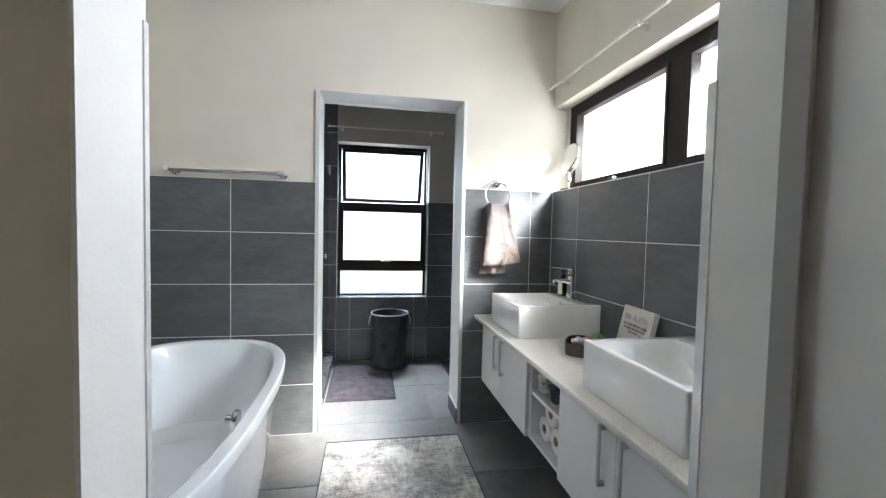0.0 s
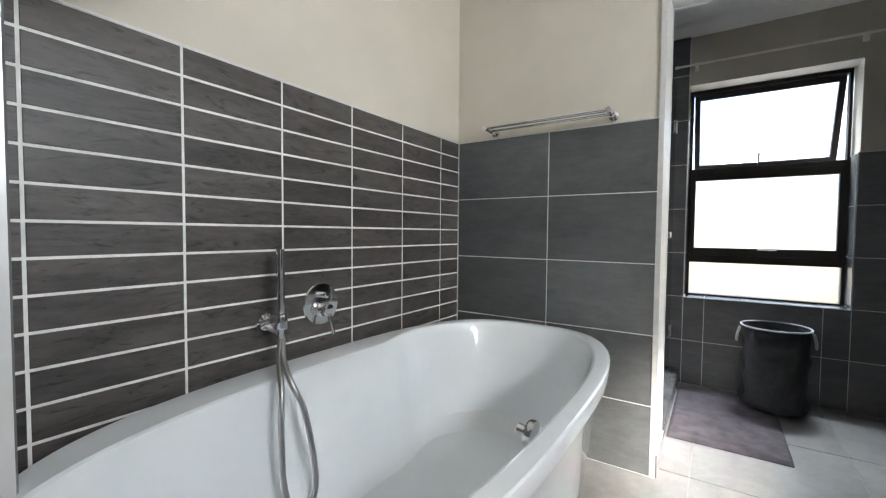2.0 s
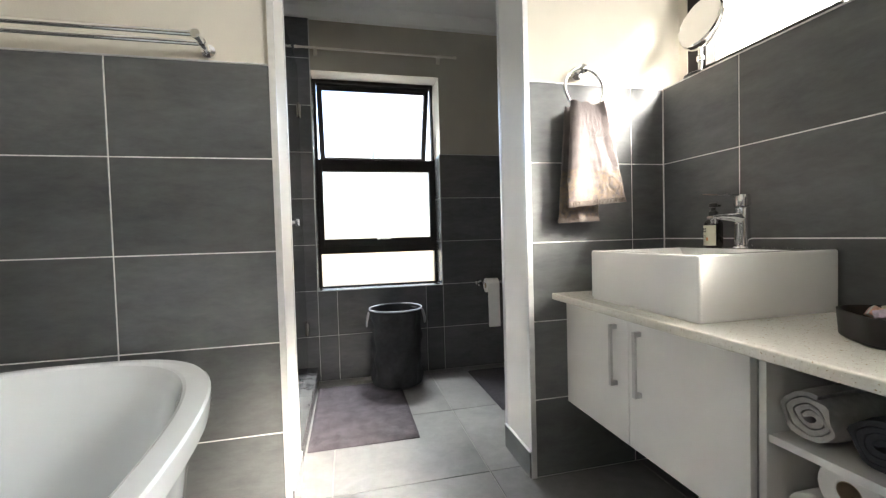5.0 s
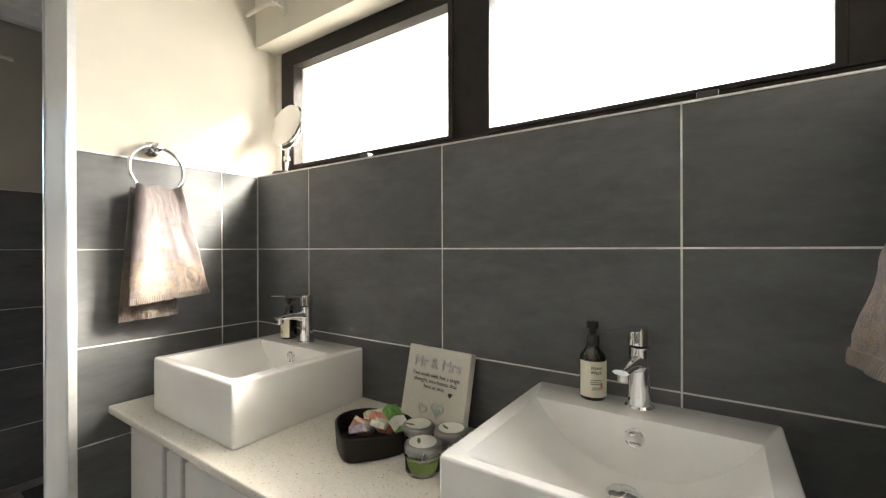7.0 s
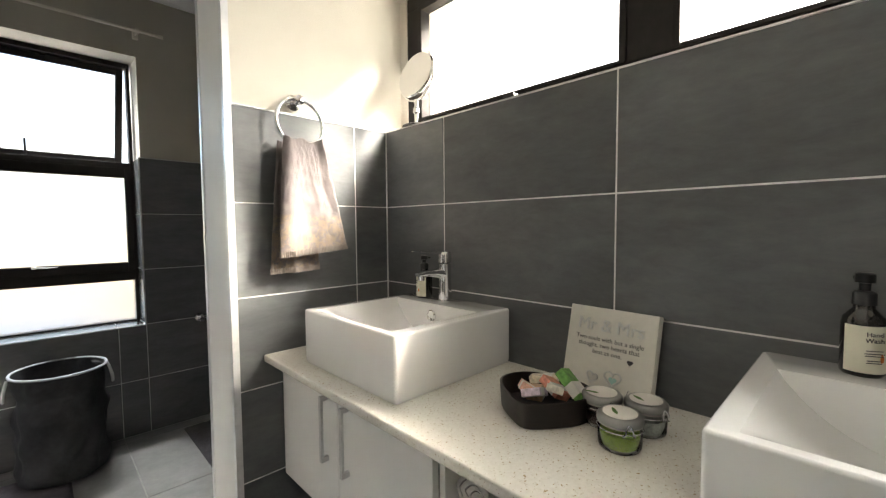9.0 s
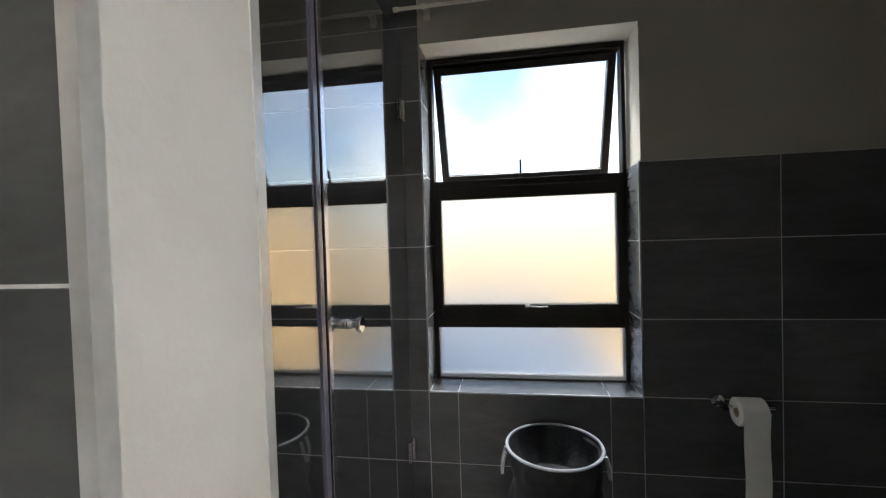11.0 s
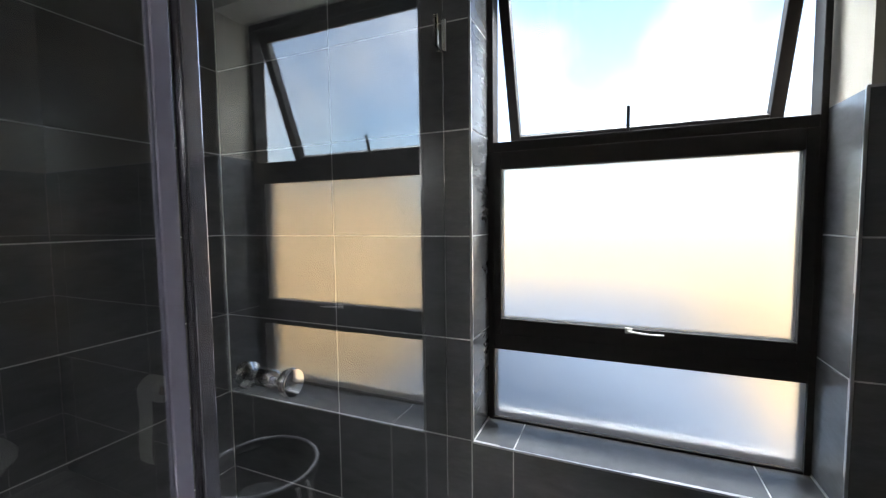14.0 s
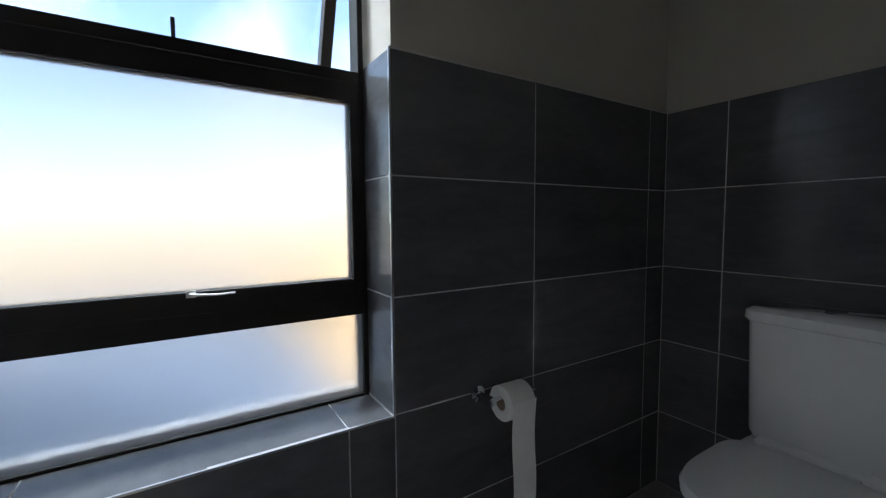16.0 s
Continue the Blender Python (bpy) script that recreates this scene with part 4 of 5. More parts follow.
def soap_bottle(x, y, label, facing, size):
    z = 0.871
    b = thing("soap_bottle", (x, y, z), label, "soap bottle", "soap bottles")
    part("body", lathe([(0.026, 0), (0.028, 0.004), (0.028, 0.088), (0.026, 0.100), (0.017, 0.112), (0.0135, 0.116), (0.0135, 0.124), (0, 0.124)], 28, pose(x, y, z)), DARKGLASS, b, "", True)
    part("pump", merged(lathe([(0.0155, 0.122), (0.0155, 0.142), (0.012, 0.146), (0.0075, 0.147), (0.0075, 0.160), (0.013, 0.161), (0.013, 0.176), (0.010, 0.178), (0, 0.178)], 20, pose(x, y, z)), rod((x, y, z + 0.168), (x + 0.022 * math.cos(facing), y + 0.022 * math.sin(facing), z + 0.167), 0.005, 10)), BLACK, b, "black pump top", True)
    arc = []
    for rr in (0.0284, 0.0288):
        arc.append([(x - rr * math.cos(facing + a), y - rr * math.sin(facing + a)) for a in np.linspace(-1.35, 1.35, 18)])
    ring = [Vector((px, py, z + 0.008)) for px, py in arc[1]] + [Vector((px, py, z + 0.008)) for px, py in arc[0][::-1]]
    top = [Vector((v.x, v.y, z + 0.089)) for v in ring]
    part("paper_label", loft([ring, top]), PAPER, b, "cream paper label", True)
    d = 0.0296
    lx, ly = x - d * math.cos(facing), y - d * math.sin(facing)
    turn = (90, 0, math.degrees(facing) - 90)
    words("lettering", "Hand\nWash", 0.0105, (lx, ly, z + 0.072), turn, INK, b)
    part("print", merged(*[box((-w, 0, h), (w, 0.0004, h + 0.0012)) for w, h in ((0.011, 0.047), (0.013, 0.042), (0.012, 0.038), (0.009, 0.030), (0.010, 0.026))]), INK, b).matrix_basis = pose(lx, ly, z, 0, 0, turn[2])
    fr = part("fruit_print", lathe([(0, 0), (0.004, 0.002), (0.0055, 0.009), (0.003, 0.015), (0, 0.016)], 12), ORANGE, b, "orange fruit print")
    fr.matrix_basis = pose(x - 0.0278 * math.cos(facing + 0.42), y - 0.0278 * math.sin(facing + 0.42), z + 0.026) @ Matrix.Diagonal((0.6, 0.6, 1, 1))
    b.matrix_world = pose(x, y, z) @ Matrix.Diagonal((1, 1, size, 1))
    return b


soap_bottle(1.125, 1.272, "dark glass hand wash bottle with a cream label", 0.5, 0.95)
soap_bottle(1.122, 2.362, "dark glass hand wash bottle behind the basin tap", -0.35, 0.84)

# ---- open entrance door ----
entrance_door = structure("door_1", box((0.618, -0.235, 0.008), (0.658, 0.628, 2.05), 0.003), simple("white_door_paint", (0.82, 0.82, 0.81), 0.4, vary=0.02, scale=6.0, relief=0.1), "white painted entrance door standing open", "door")
part("door_handle", merged(lathe([(0.024, 0), (0.024, 0.008), (0.010, 0.012), (0.010, 0.045), (0, 0.046)], 20, pose(0.618, -0.175, 1.02, 0, -90, 0)), rod((0.578, -0.175, 1.02), (0.578, -0.06, 1.02), 0.008)), STEEL, entrance_door, "steel lever handle", True)

# ---- things on the counter ----
plaque = thing("plaque", (1.13, 1.69, CT), "cream canvas plaque with silver lettering leaning on tiles", "sign")
SIGN = simple("cream_canvas", (0.68, 0.66, 0.60), 0.8, vary=0.03, scale=60, relief=0.2)
SILVER = simple("silver_foil", (0.62, 0.62, 0.60), 0.28, 0.8)
W, HGT = 0.222, 0.215
Q = Matrix.Translation((1.098, 1.704, CT)) @ Matrix.Rotation(radians(-94), 4, "Z") @ Matrix.Rotation(radians(-13), 4, "X")
# local: x along the face, -y out of the face, z up
plaque.matrix_world = Q
pb = part("board", box((-W / 2, 0, 0.0), (W / 2, 0.024, HGT), 0.002), SIGN, plaque)
pb.matrix_parent_inverse = Matrix.Identity(4)


def on_plaque(ob, m):
    ob.matrix_parent_inverse = Matrix.Identity(4)
    ob.matrix_basis = m


on_plaque(words("title", "Mr & Mrs", 0.043, (0, 0, 0), (0, 0, 0), SILVER, plaque, "raised silver lettering", depth=0.002), pose(0, -0.002, 0.158, 90, 0, 0))
on_plaque(words("verse", "Two souls with but a single\nthought, two hearts that\nbeat as one.", 0.0155, (0, 0, 0), (0, 0, 0), INK, plaque, "grey lettering"), pose(0, -0.0008, 0.133, 90, 0, 0))


def heart_points(s, n=40):
    return [Vector((s * 16 * math.sin(t) ** 3 / 16, 0, s * (13 * math.cos(t) - 5 * math.cos(2 * t) - 2 * math.cos(3 * t) - math.cos(4 * t)) / 16)) for t in [2 * math.pi * i / n for i in range(n)]]


on_plaque(part("heart", tube(heart_points(0.020), 0.0022, 8, True), SILVER, plaque, "silver heart outline", True), pose(0.022, -0.003, 0.052))
on_plaque(part("heart", tube(heart_points(0.014), 0.0020, 8, True), SILVER, plaque, "silver heart outline", True), pose(-0.030, -0.003, 0.045, 0, 18, 0))
on_plaque(part("heart", loft([heart_points(0.0095), [v + Vector((0, 0.002, 0)) for v in heart_points(0.0095)]]), simple("mint_paint", (0.35, 0.55, 0.50), 0.5), plaque, "mint green heart"), pose(0.022, -0.0025, 0.048))
on_plaque(part("heart", loft([heart_points(0.007), [v + Vector((0, 0.002, 0)) for v in heart_points(0.007)]]), INK, plaque, "small grey heart"), pose(0.058, -0.0025, 0.098))

# heart-shaped bowl of small boxes
dish = thing("dish", (0.945, 1.768, CT), "dark brown heart-shaped dish filled with small packets", "dish")
DBROWN = simple("dark_brown_wood", (0.012, 0.007, 0.006), 0.4, vary=0.2, scale=30)


def heart_loop(s, z, turn=radians(-80)):
    pts = []
    for i in range(48):
        t = 2 * math.pi * i / 48
        hx = s * (0.45 * math.sin(t) ** 3 + 0.55 * math.sin(t))
        hy = s * (0.45 * (13 * math.cos(t) - 4.2 * math.cos(2 * t) - 1.6 * math.cos(3 * t) - math.cos(4 * t)) / 15.5 + 0.55 * math.cos(t))
        pts.append(Vector((0.945 + hx * math.cos(turn) - hy * math.sin(turn), 1.768 + hx * math.sin(turn) + hy * math.cos(turn), z)))
    return pts


part("bowl", loft([heart_loop(0.098, CT), heart_loop(0.102, CT + 0.003), heart_loop(0.106, CT + 0.055), heart_loop(0.101, CT + 0.056), heart_loop(0.096, CT + 0.008), heart_loop(0.03, CT + 0.007)]), DBROWN, dish, "", True)
PACKS = [((0.93, 1.80, 0.040), (0.045, 0.030, 0.016), (30, 12, 40), (0.75, 0.45, 0.35)), ((0.905, 1.765, 0.046), (0.042, 0.036, 0.014), (-18, 20, 10), (0.70, 0.60, 0.70)),
         ((0.955, 1.745, 0.048), (0.05, 0.036, 0.016), (25, -20, 70), (0.85, 0.33, 0.24)), ((0.975, 1.712, 0.056), (0.066, 0.034, 0.018), (20, -38, 80), (0.16, 0.38, 0.09)),
         ((0.985, 1.79, 0.050), (0.055, 0.024, 0.014), (5, 10, 110), (0.72, 0.66, 0.52)), ((0.945, 1.785, 0.030), (0.05, 0.03, 0.015), (0, 0, 20), (0.60, 0.42, 0.28)), ((0.93, 1.73, 0.055), (0.04, 0.03, 0.012), (15, 25, 30), (0.80, 0.72, 0.62))]
WHITE_CARD = simple("white_card", (0.78, 0.76, 0.72), 0.6)
for i, (p, s, r, c) in enumerate(PACKS):
    p, s = (p[0], p[1], p[2] + 0.008), [1.18 * e for e in s]
    pk = thing("packet", (p[0], p[1], CT + p[2] - 0.02), "small printed card packet lying in a dish", "packet", "packets in the dish")
    q = part("carton", box((-s[0] / 2, -s[1] / 2, -s[2] / 2), (s[0] / 2, s[1] / 2, s[2] / 2), 0.0012), simple("packet_print", c, 0.45, vary=0.35, scale=90), pk)
    q.matrix_parent_inverse = pk.matrix_world.inverted()
    q.matrix_basis = pose(p[0], p[1], CT + p[2], *r)
    b = part("print_band", box((-s[0] * 0.32, -s[1] / 2 - 0.0004, -s[2] / 2 - 0.0004), (s[0] * 0.05, s[1] / 2 + 0.0004, s[2] / 2 + 0.0004)), WHITE_CARD, q)
    b.matrix_parent_inverse = Matrix.Identity(4)


def clip_jar(x, y, contents, label, turn):
    z = CT
    j = thing("clip_jar", (x, y, z), label, "jar", "clip jars")
    g = part("glass", lathe([(0.030, 0), (0.034, 0.004), (0.035, 0.010), (0.035, 0.042), (0.031, 0.050), (0.031, 0.054), (0.0285, 0.054), (0.0285, 0.050), (0.0325, 0.041), (0.0325, 0.010), (0.030, 0.005), (0, 0.005)], 32, pose(x, y, z)), CLEAR, j, "clear glass", True)
    g.visible_shadow = False
    part("contents", lathe([(0.029, 0.0055), (0.0318, 0.010), (0.0318, 0.036), (0, 0.037)], 28, pose(x, y, z)), simple("jar_contents", contents, 0.5, vary=0.25, scale=180), j, "", True)
    lid = part("lid", lathe([(0.035, 0.056), (0.037, 0.058), (0.037, 0.068), (0.033, 0.073), (0.029, 0.074), (0, 0.074)], 32, pose(x, y, z)), simple("jar_lid", (0.30, 0.30, 0.29), 0.3, 0.7), j, "", True)
    part("lid_label", lathe([(0.0275, 0.0742), (0.0275, 0.0748), (0, 0.0749)], 28, pose(x, y, z)), WHITE_CARD, lid, "round white printed label", True)
    part("leaf_print", lathe([(0.001, 0), (0.004, 0.008), (0.003, 0.02), (0, 0.028)], 10), simple("leaf_print", (0.10, 0.20, 0.05), 0.7), lid).matrix_basis = pose(x - 0.012, y, z + 0.0752, 0, 90, turn) @ Matrix.Diagonal((0.12, 1, 1, 1))
    part("gasket", lathe([(0.034, 0.0525), (0.0355, 0.0535), (0.0355, 0.0555), (0.034, 0.0565)], 28, pose(x, y, z)), simple("rubber_gasket", (0.45, 0.43, 0.40), 0.6), j, "", True)
    a = radians(turn)
    ux, uy = math.cos(a), math.sin(a)
    wires = [tube([(x + 0.0365 * math.cos(t), y + 0.0365 * math.sin(t), z + 0.046) for t in np.linspace(0, 2 * math.pi, 33)[:-1]], 0.0011, 6, True)]
    for s in (-1, 1):
        wires.append(tube(smooth_curve([(x + s * ux * 0.036 - uy * 0.008, y + s * uy * 0.036 + ux * 0.008, z + 0.046), (x + s * ux * 0.047 - uy * 0.008, y + s * uy * 0.047 + ux * 0.008, z + 0.05), (x + s * ux * 0.044, y + s * uy * 0.044, z + 0.071), (x + s * ux * 0.047 + uy * 0.008, y + s * uy * 0.047 - ux * 0.008, z + 0.05), (x + s * ux * 0.036 + uy * 0.008, y + s * uy * 0.036 - ux * 0.008, z + 0.046)], 6), 0.0013, 6))
    part("wire_clip", merged(*wires), CHROME, j, "bent steel wire clip", True)
    j.matrix_world = pose(x, y, z) @ Matrix.Diagonal((1.12, 1.12, 0.88, 1))
    return j


clip_jar(0.915, 1.585, (0.33, 0.50, 0.06), "small clip jar of green salts with a white lid label", 40)
clip_jar(0.985, 1.652, (0.05, 0.02, 0.02), "small clip jar of dark salts with a white lid label", 100)
clip_jar(1.010, 1.572, (0.42, 0.46, 0.42), "small clip jar of pale grey salts with a white lid label", 60)

# magnifying mirror on the window ledge
mirror = thing("shaving_mirror", (1.206, 2.492, 1.502), "round tilted chrome mirror on a short stem on the ledge", "mirror")
part("base", lathe([(0.055, 0), (0.055, 0.004), (0.050, 0.007), (0.012, 0.009), (0.010, 0.012)], 32, pose(1.206, 2.492, 1.502)), BLACK, mirror, "thin dark base", True)
part("stem", lathe([(0.008, 0.009), (0.008, 0.05), (0.013, 0.055), (0.013, 0.070), (0.008, 0.075), (0.008, 0.105), (0, 0.106)], 20, pose(1.206, 2.492, 1.502)), CHROME, mirror, "", True)
MM = Matrix.Translation((1.206, 2.492, 1.700)) @ Vector((-0.97, -0.04, 0.24)).to_track_quat("Z", "Y").to_matrix().to_4x4()
part("rim", lathe([(0.083, -0.006), (0.087, -0.007), (0.091, 0), (0.087, 0.007), (0.083, 0.006)], 40, MM), CHROME, mirror, "", True)
part("mirror_glass", lathe([(0.0, -0.005), (0.0845, -0.005), (0.0845, 0.005), (0.0, 0.005)], 40, MM), simple("mirror_silver", (0.88, 0.89, 0.89), 0.02, 1.0, vary=0.005), mirror, "", True)
part("yoke", tube([(1.206, 2.492 + 0.096 * math.sin(t), 1.700 - 0.096 * math.cos(t)) for t in np.linspace(-1.57, 1.57, 24)], 0.0045, 8), CHROME, mirror, "", True)

# ---- in the open shelf ----
def rolled_towel(y, z, r, material, label, x0=0.765, x1=1.12):
    t = thing("rolled_towel", (x0, y, z - r), label, "towel", "rolled towels")
    pts, turns, n = [], 3.3, 90
    outer, inner = [], []
    for i in range(n + 1):
        a = turns * 2 * math.pi * i / n
        rad = 0.012 + (r - 0.012) * i / n
        outer.append((rad * math.cos(a), rad * math.sin(a)))
        rad2 = max(0.004, rad - (r / turns) * 0.62)
        inner.append((rad2 * math.cos(a), rad2 * math.sin(a)))
    prof = outer + inner[::-1]
    loops = []
    for k, x in enumerate(np.linspace(x0, x1, 10)):
        g = 1.0 - (0.05 if k in (0, 9) else 0.0)
        loop = []
        for p in prof:
            crush = g * (1 + 0.10 * noise.noise(Vector((p[0] * 26, p[1] * 26, y * 31 + k * 0.4))))
            loop.append(Vector((x + 0.014 * noise.noise(Vector((p[0] * 34, p[1] * 34, y * 17 + k))), y + p[0] * crush, z + p[1] * 0.93 * crush)))
        loops.append(loop)
    part("roll", loft(loops), material, t, "", True)
    return t


TERRY_LIGHT = simple("pale_grey_terry", (0.50, 0.49, 0.48), 0.95, vary=0.15, scale=60, relief=0.9, relief_scale=500)
TERRY_DARK = simple("slate_terry", (0.045, 0.048, 0.058), 0.95, vary=0.2, scale=60, relief=0.9, relief_scale=500)
rolled_towel(1.812, 0.508 + 0.056, 0.058, TERRY_LIGHT, "pale grey bath towel rolled up on the shelf")
rolled_towel(1.700, 0.508 + 0.052, 0.053, TERRY_DARK, "dark slate bath towel rolled up on the shelf")
TISSUE = simple("white_tissue", (0.80, 0.79, 0.77), 0.9, vary=0.03, scale=40, relief=0.3)
CARD = simple("cardboard_core", (0.45, 0.36, 0.26), 0.9)


def toilet_roll(at, m, label):
    t = thing("toilet_roll", at, label, "toilet roll", "spare toilet rolls")
    part("paper", lathe([(0.021, 0), (0.050, 0), (0.053, 0.003), (0.053, 0.097), (0.050, 0.10), (0.021, 0.10), (0.021, 0)], 32, m), TISSUE, t, "", True)
    part("core", lathe([(0.0205, 0.001), (0.0205, 0.099), (0.019, 0.099), (0.019, 0.001), (0.0205, 0.001)], 20, m), CARD, t, "", True)


for y, z in ((1.814, 0.354), (1.700, 0.354), (1.757, 0.4455)):
    toilet_roll((0.79, y, z - 0.053), pose(0.78, y, z, 0, 90, 0), "white spare toilet roll lying in the open shelf")

# ---- curtain rods ----
RODM = simple("ivory_rod", (0.66, 0.63, 0.55), 0.4)
rod1 = thing("curtain_rod", (1.12, 1.7, 2.14), "thin ivory curtain rod above the high window", "curtain rod")
part("pole", rod((1.120, NEAR + 0.02, 2.137), (1.120, PART - 0.006, 2.150), 0.008), RODM, rod1, "", True)
for y in (0.95, 1.75, 2.45):
    part("bracket", merged(rod((1.120, y, 2.14), (RIGHT + 0.002, y, 2.14), 0.005), box((RIGHT - 0.006, y - 0.012, 2.115), (RIGHT + 0.002, y + 0.012, 2.165), 0.002), lathe([(0.012, -0.008), (0.012, 0.008)], 16, pose(1.120, y, 2.142, 90, 0, 0))), RODM, rod1, "", True)
rod2 = thing("curtain_rod", (0.15, FAR - 0.06, 2.14), "thin pale curtain rod above the tall window", "curtain rod")
part("pole", rod((-0.355, FAR - 0.06, 2.142), (0.655, FAR - 0.06, 2.142), 0.007), RODM, rod2, "", True)
for x in (-0.25, 0.56):
    part("bracket", merged(rod((x, FAR - 0.06, 2.142), (x, FAR + 0.002, 2.142), 0.005), lathe([(0.011, -0.008), (0.011, 0.008)], 16, pose(x, FAR - 0.06, 2.142, 0, 90, 0)), box((x - 0.012, FAR - 0.004, 2.12), (x + 0.012, FAR + T + 0.001, 2.165), 0.001)), RODM, rod2, "", True)
for x in (-0.362, 0.662):
    part("end_cap", lathe([(0, -0.01), (0.009, -0.01), (0.010, 0.01), (0, 0.01)], 14, pose(x, FAR - 0.06, 2.142, 0, 90, 0)), RODM, rod2, "", True)

# white wall cabinet beside the entrance, dark underneath
cab = thing("wall_cabinet", (-0.72, NEAR, 1.55), "small white wall cabinet with a dark underside", "cabinet")
WHITE_LACQ = simple("white_lacquer", (0.72, 0.70, 0.68), 0.4, vary=0.04, scale=8)
part("body", box((-0.86, NEAR - T + 0.001, 1.556), (-0.604, 1.110, 2.10), 0.002), WHITE_LACQ, cab)
cdoor = part("door", box((-0.602, NEAR + 0.004, 1.550), (-0.586, 1.110, 2.104), 0.002), WHITE_LACQ, cab)
part("underside", box((-0.86, NEAR + 0.002, 1.550), (-0.6035, 1.108, 1.5555)), simple("dark_underside", (0.06, 0.055, 0.05), 0.7), cab, "dark sheet under the cabinet")
part("knob", lathe([(0.006, 0), (0.006, 0.012), (0.011, 0.016), (0.010, 0.022), (0, 0.023)], 18, pose(-0.586, 1.085, 1.575, 0, 90, 0)), STEEL, cdoor, "small steel knob", True)

# ---- shower screen ----
screen = thing("shower_screen", (GLASS_X, 3.45, 0.10), "frameless clear glass shower screen with a hinged door", "shower screen")
curb = structure("shower_curb", box((GLASS_X - 0.062, PART_BACK - 0.002, 0), (GLASS_X + 0.062, FAR - 0.001, 0.095)), GROUT_DARK, "low dark tiled kerb under the shower glass", "kerb")
CURBY = [2.3, 2.9, 3.5, 4.1]
lay(curb, (GLASS_X + 0.066, 0, 0), (0, 1, 0), (0, 0, 1), CURBY, [0.0, 0.1], [(PART_BACK, FAR, 0.002, 0.099)], TILE_S, 0.0038)
lay(curb, (0, 0, 0.099), (1, 0, 0), (0, 1, 0), [GLASS_X - 0.066, GLASS_X + 0.066], CURBY, [(GLASS_X - 0.066, GLASS_X + 0.066, PART_BACK, FAR)], TILE_S, 0.0038)
GT = 0.004


def glass_panel(name, y0, y1, z0, z1, round_y0, label):
    r = 0.10
    pts = [(y0, z0), (y1, z0), (y1, z1)]
    if round_y0:
        pts += [(y0 + r - r * math.sin(a), z1 - r + r * math.cos(a)) for a in np.linspace(0, math.pi / 2, 8)]
    else:
        pts += [(y0, z1)]
    ob = part(name, loft([[Vector((GLASS_X + s * GT, y, z)) for y, z in pts] for s in (-1, 1)]), SCREEN_GLASS, screen, label)
    ob.visible_shadow = False
    return ob


glass_panel("fixed_panel", PART_BACK + 0.004, 3.214, 0.101, 2.04, False, "fixed clear glass panel")
door = glass_panel("glass_door", 3.230, FAR - 0.006, 0.108, 2.04, False, "hinged clear glass door")
for y0, y1, mt in ((3.192, 3.212, SEAL), (3.225, 3.246, STRIP)):
    s = part("seal", boxes(((GLASS_X - 0.009, y0, 0.104), (GLASS_X - GT - 0.0005, y1, 2.04)), ((GLASS_X + GT + 0.0005, y0, 0.104), (GLASS_X + 0.009, y1, 2.04)), bevel=0.0015), mt, screen, "long bright seal strip on the glass edge")
for sx in (-1, 1):
    part("knob", lathe([(0.013, 0.0), (0.013, 0.014), (0.010, 0.018), (0.010, 0.028), (0.019, 0.033), (0.021, 0.042), (0.019, 0.046), (0.0, 0.047)], 28, pose(GLASS_X + sx * GT, 3.335, 1.02, 0, 90 * sx, 0)), CHROME, door, "round chrome door knob", True)
for z in (1.757, 0.36):
    h = part("hinge", boxes(((GLASS_X - 0.010, FAR - 0.055, z - 0.042), (GLASS_X - GT - 0.0005, FAR - 0.001, z + 0.042)), ((GLASS_X + GT + 0.0005, FAR - 0.055, z - 0.042), (GLASS_X + 0.010, FAR - 0.001, z + 0.042)), bevel=0.002), CHROME, door, "chrome hinge")
    part("pin", rod((GLASS_X + 0.012, FAR - 0.012, z - 0.043), (GLASS_X + 0.012, FAR - 0.012, z + 0.043), 0.006), CHROME, h, "", True)

# ---- mats and rug ----
def pile_mat(name, x0, x1, y0, y1, h, material, label, seed, category="mat"):
    bm = bmesh.new()
    nx, ny = 60, 60
    grid = [[None] * (ny + 1) for _ in range(nx + 1)]
    for i in range(nx + 1):
        for j in range(ny + 1):
            u, v = i / nx, j / ny
            edge = min(u, 1 - u, v, 1 - v)
            z = h * min(1, 0.25 + edge * 30) + 0.0022 * noise.noise(Vector((u * 26, v * 26, seed))) * (edge > 0)
            wob = 0.003 * noise.noise(Vector((u * 6, v * 6, seed + 9)))
            grid[i][j] = bm.verts.new((x0 + u * (x1 - x0) + wob, y0 + v * (y1 - y0) + wob, max(z, 0.003)))
    for i in range(nx):
        for j in range(ny):
            bm.faces.new((grid[i][j], grid[i + 1][j], grid[i + 1][j + 1], grid[i][j + 1]))
    bot = [bm.verts.new((x, y, 0.0005)) for x, y in ((x0, y0), (x1, y0), (x1, y1), (x0, y1))]
    bm.faces.new(bot[::-1])
    rim = [grid[i][0] for i in range(nx + 1)], [grid[nx][j] for j in range(ny + 1)], [grid[i][ny] for i in range(nx, -1, -1)], [grid[0][j] for j in range(ny, -1, -1)]
    for k, line in enumerate(rim):
        bm.faces.new([bot[k]] + [bot[(k + 1) % 4]] + line[::-1])
    return tagged(part(name, bm, material, smooth=True), label, category)


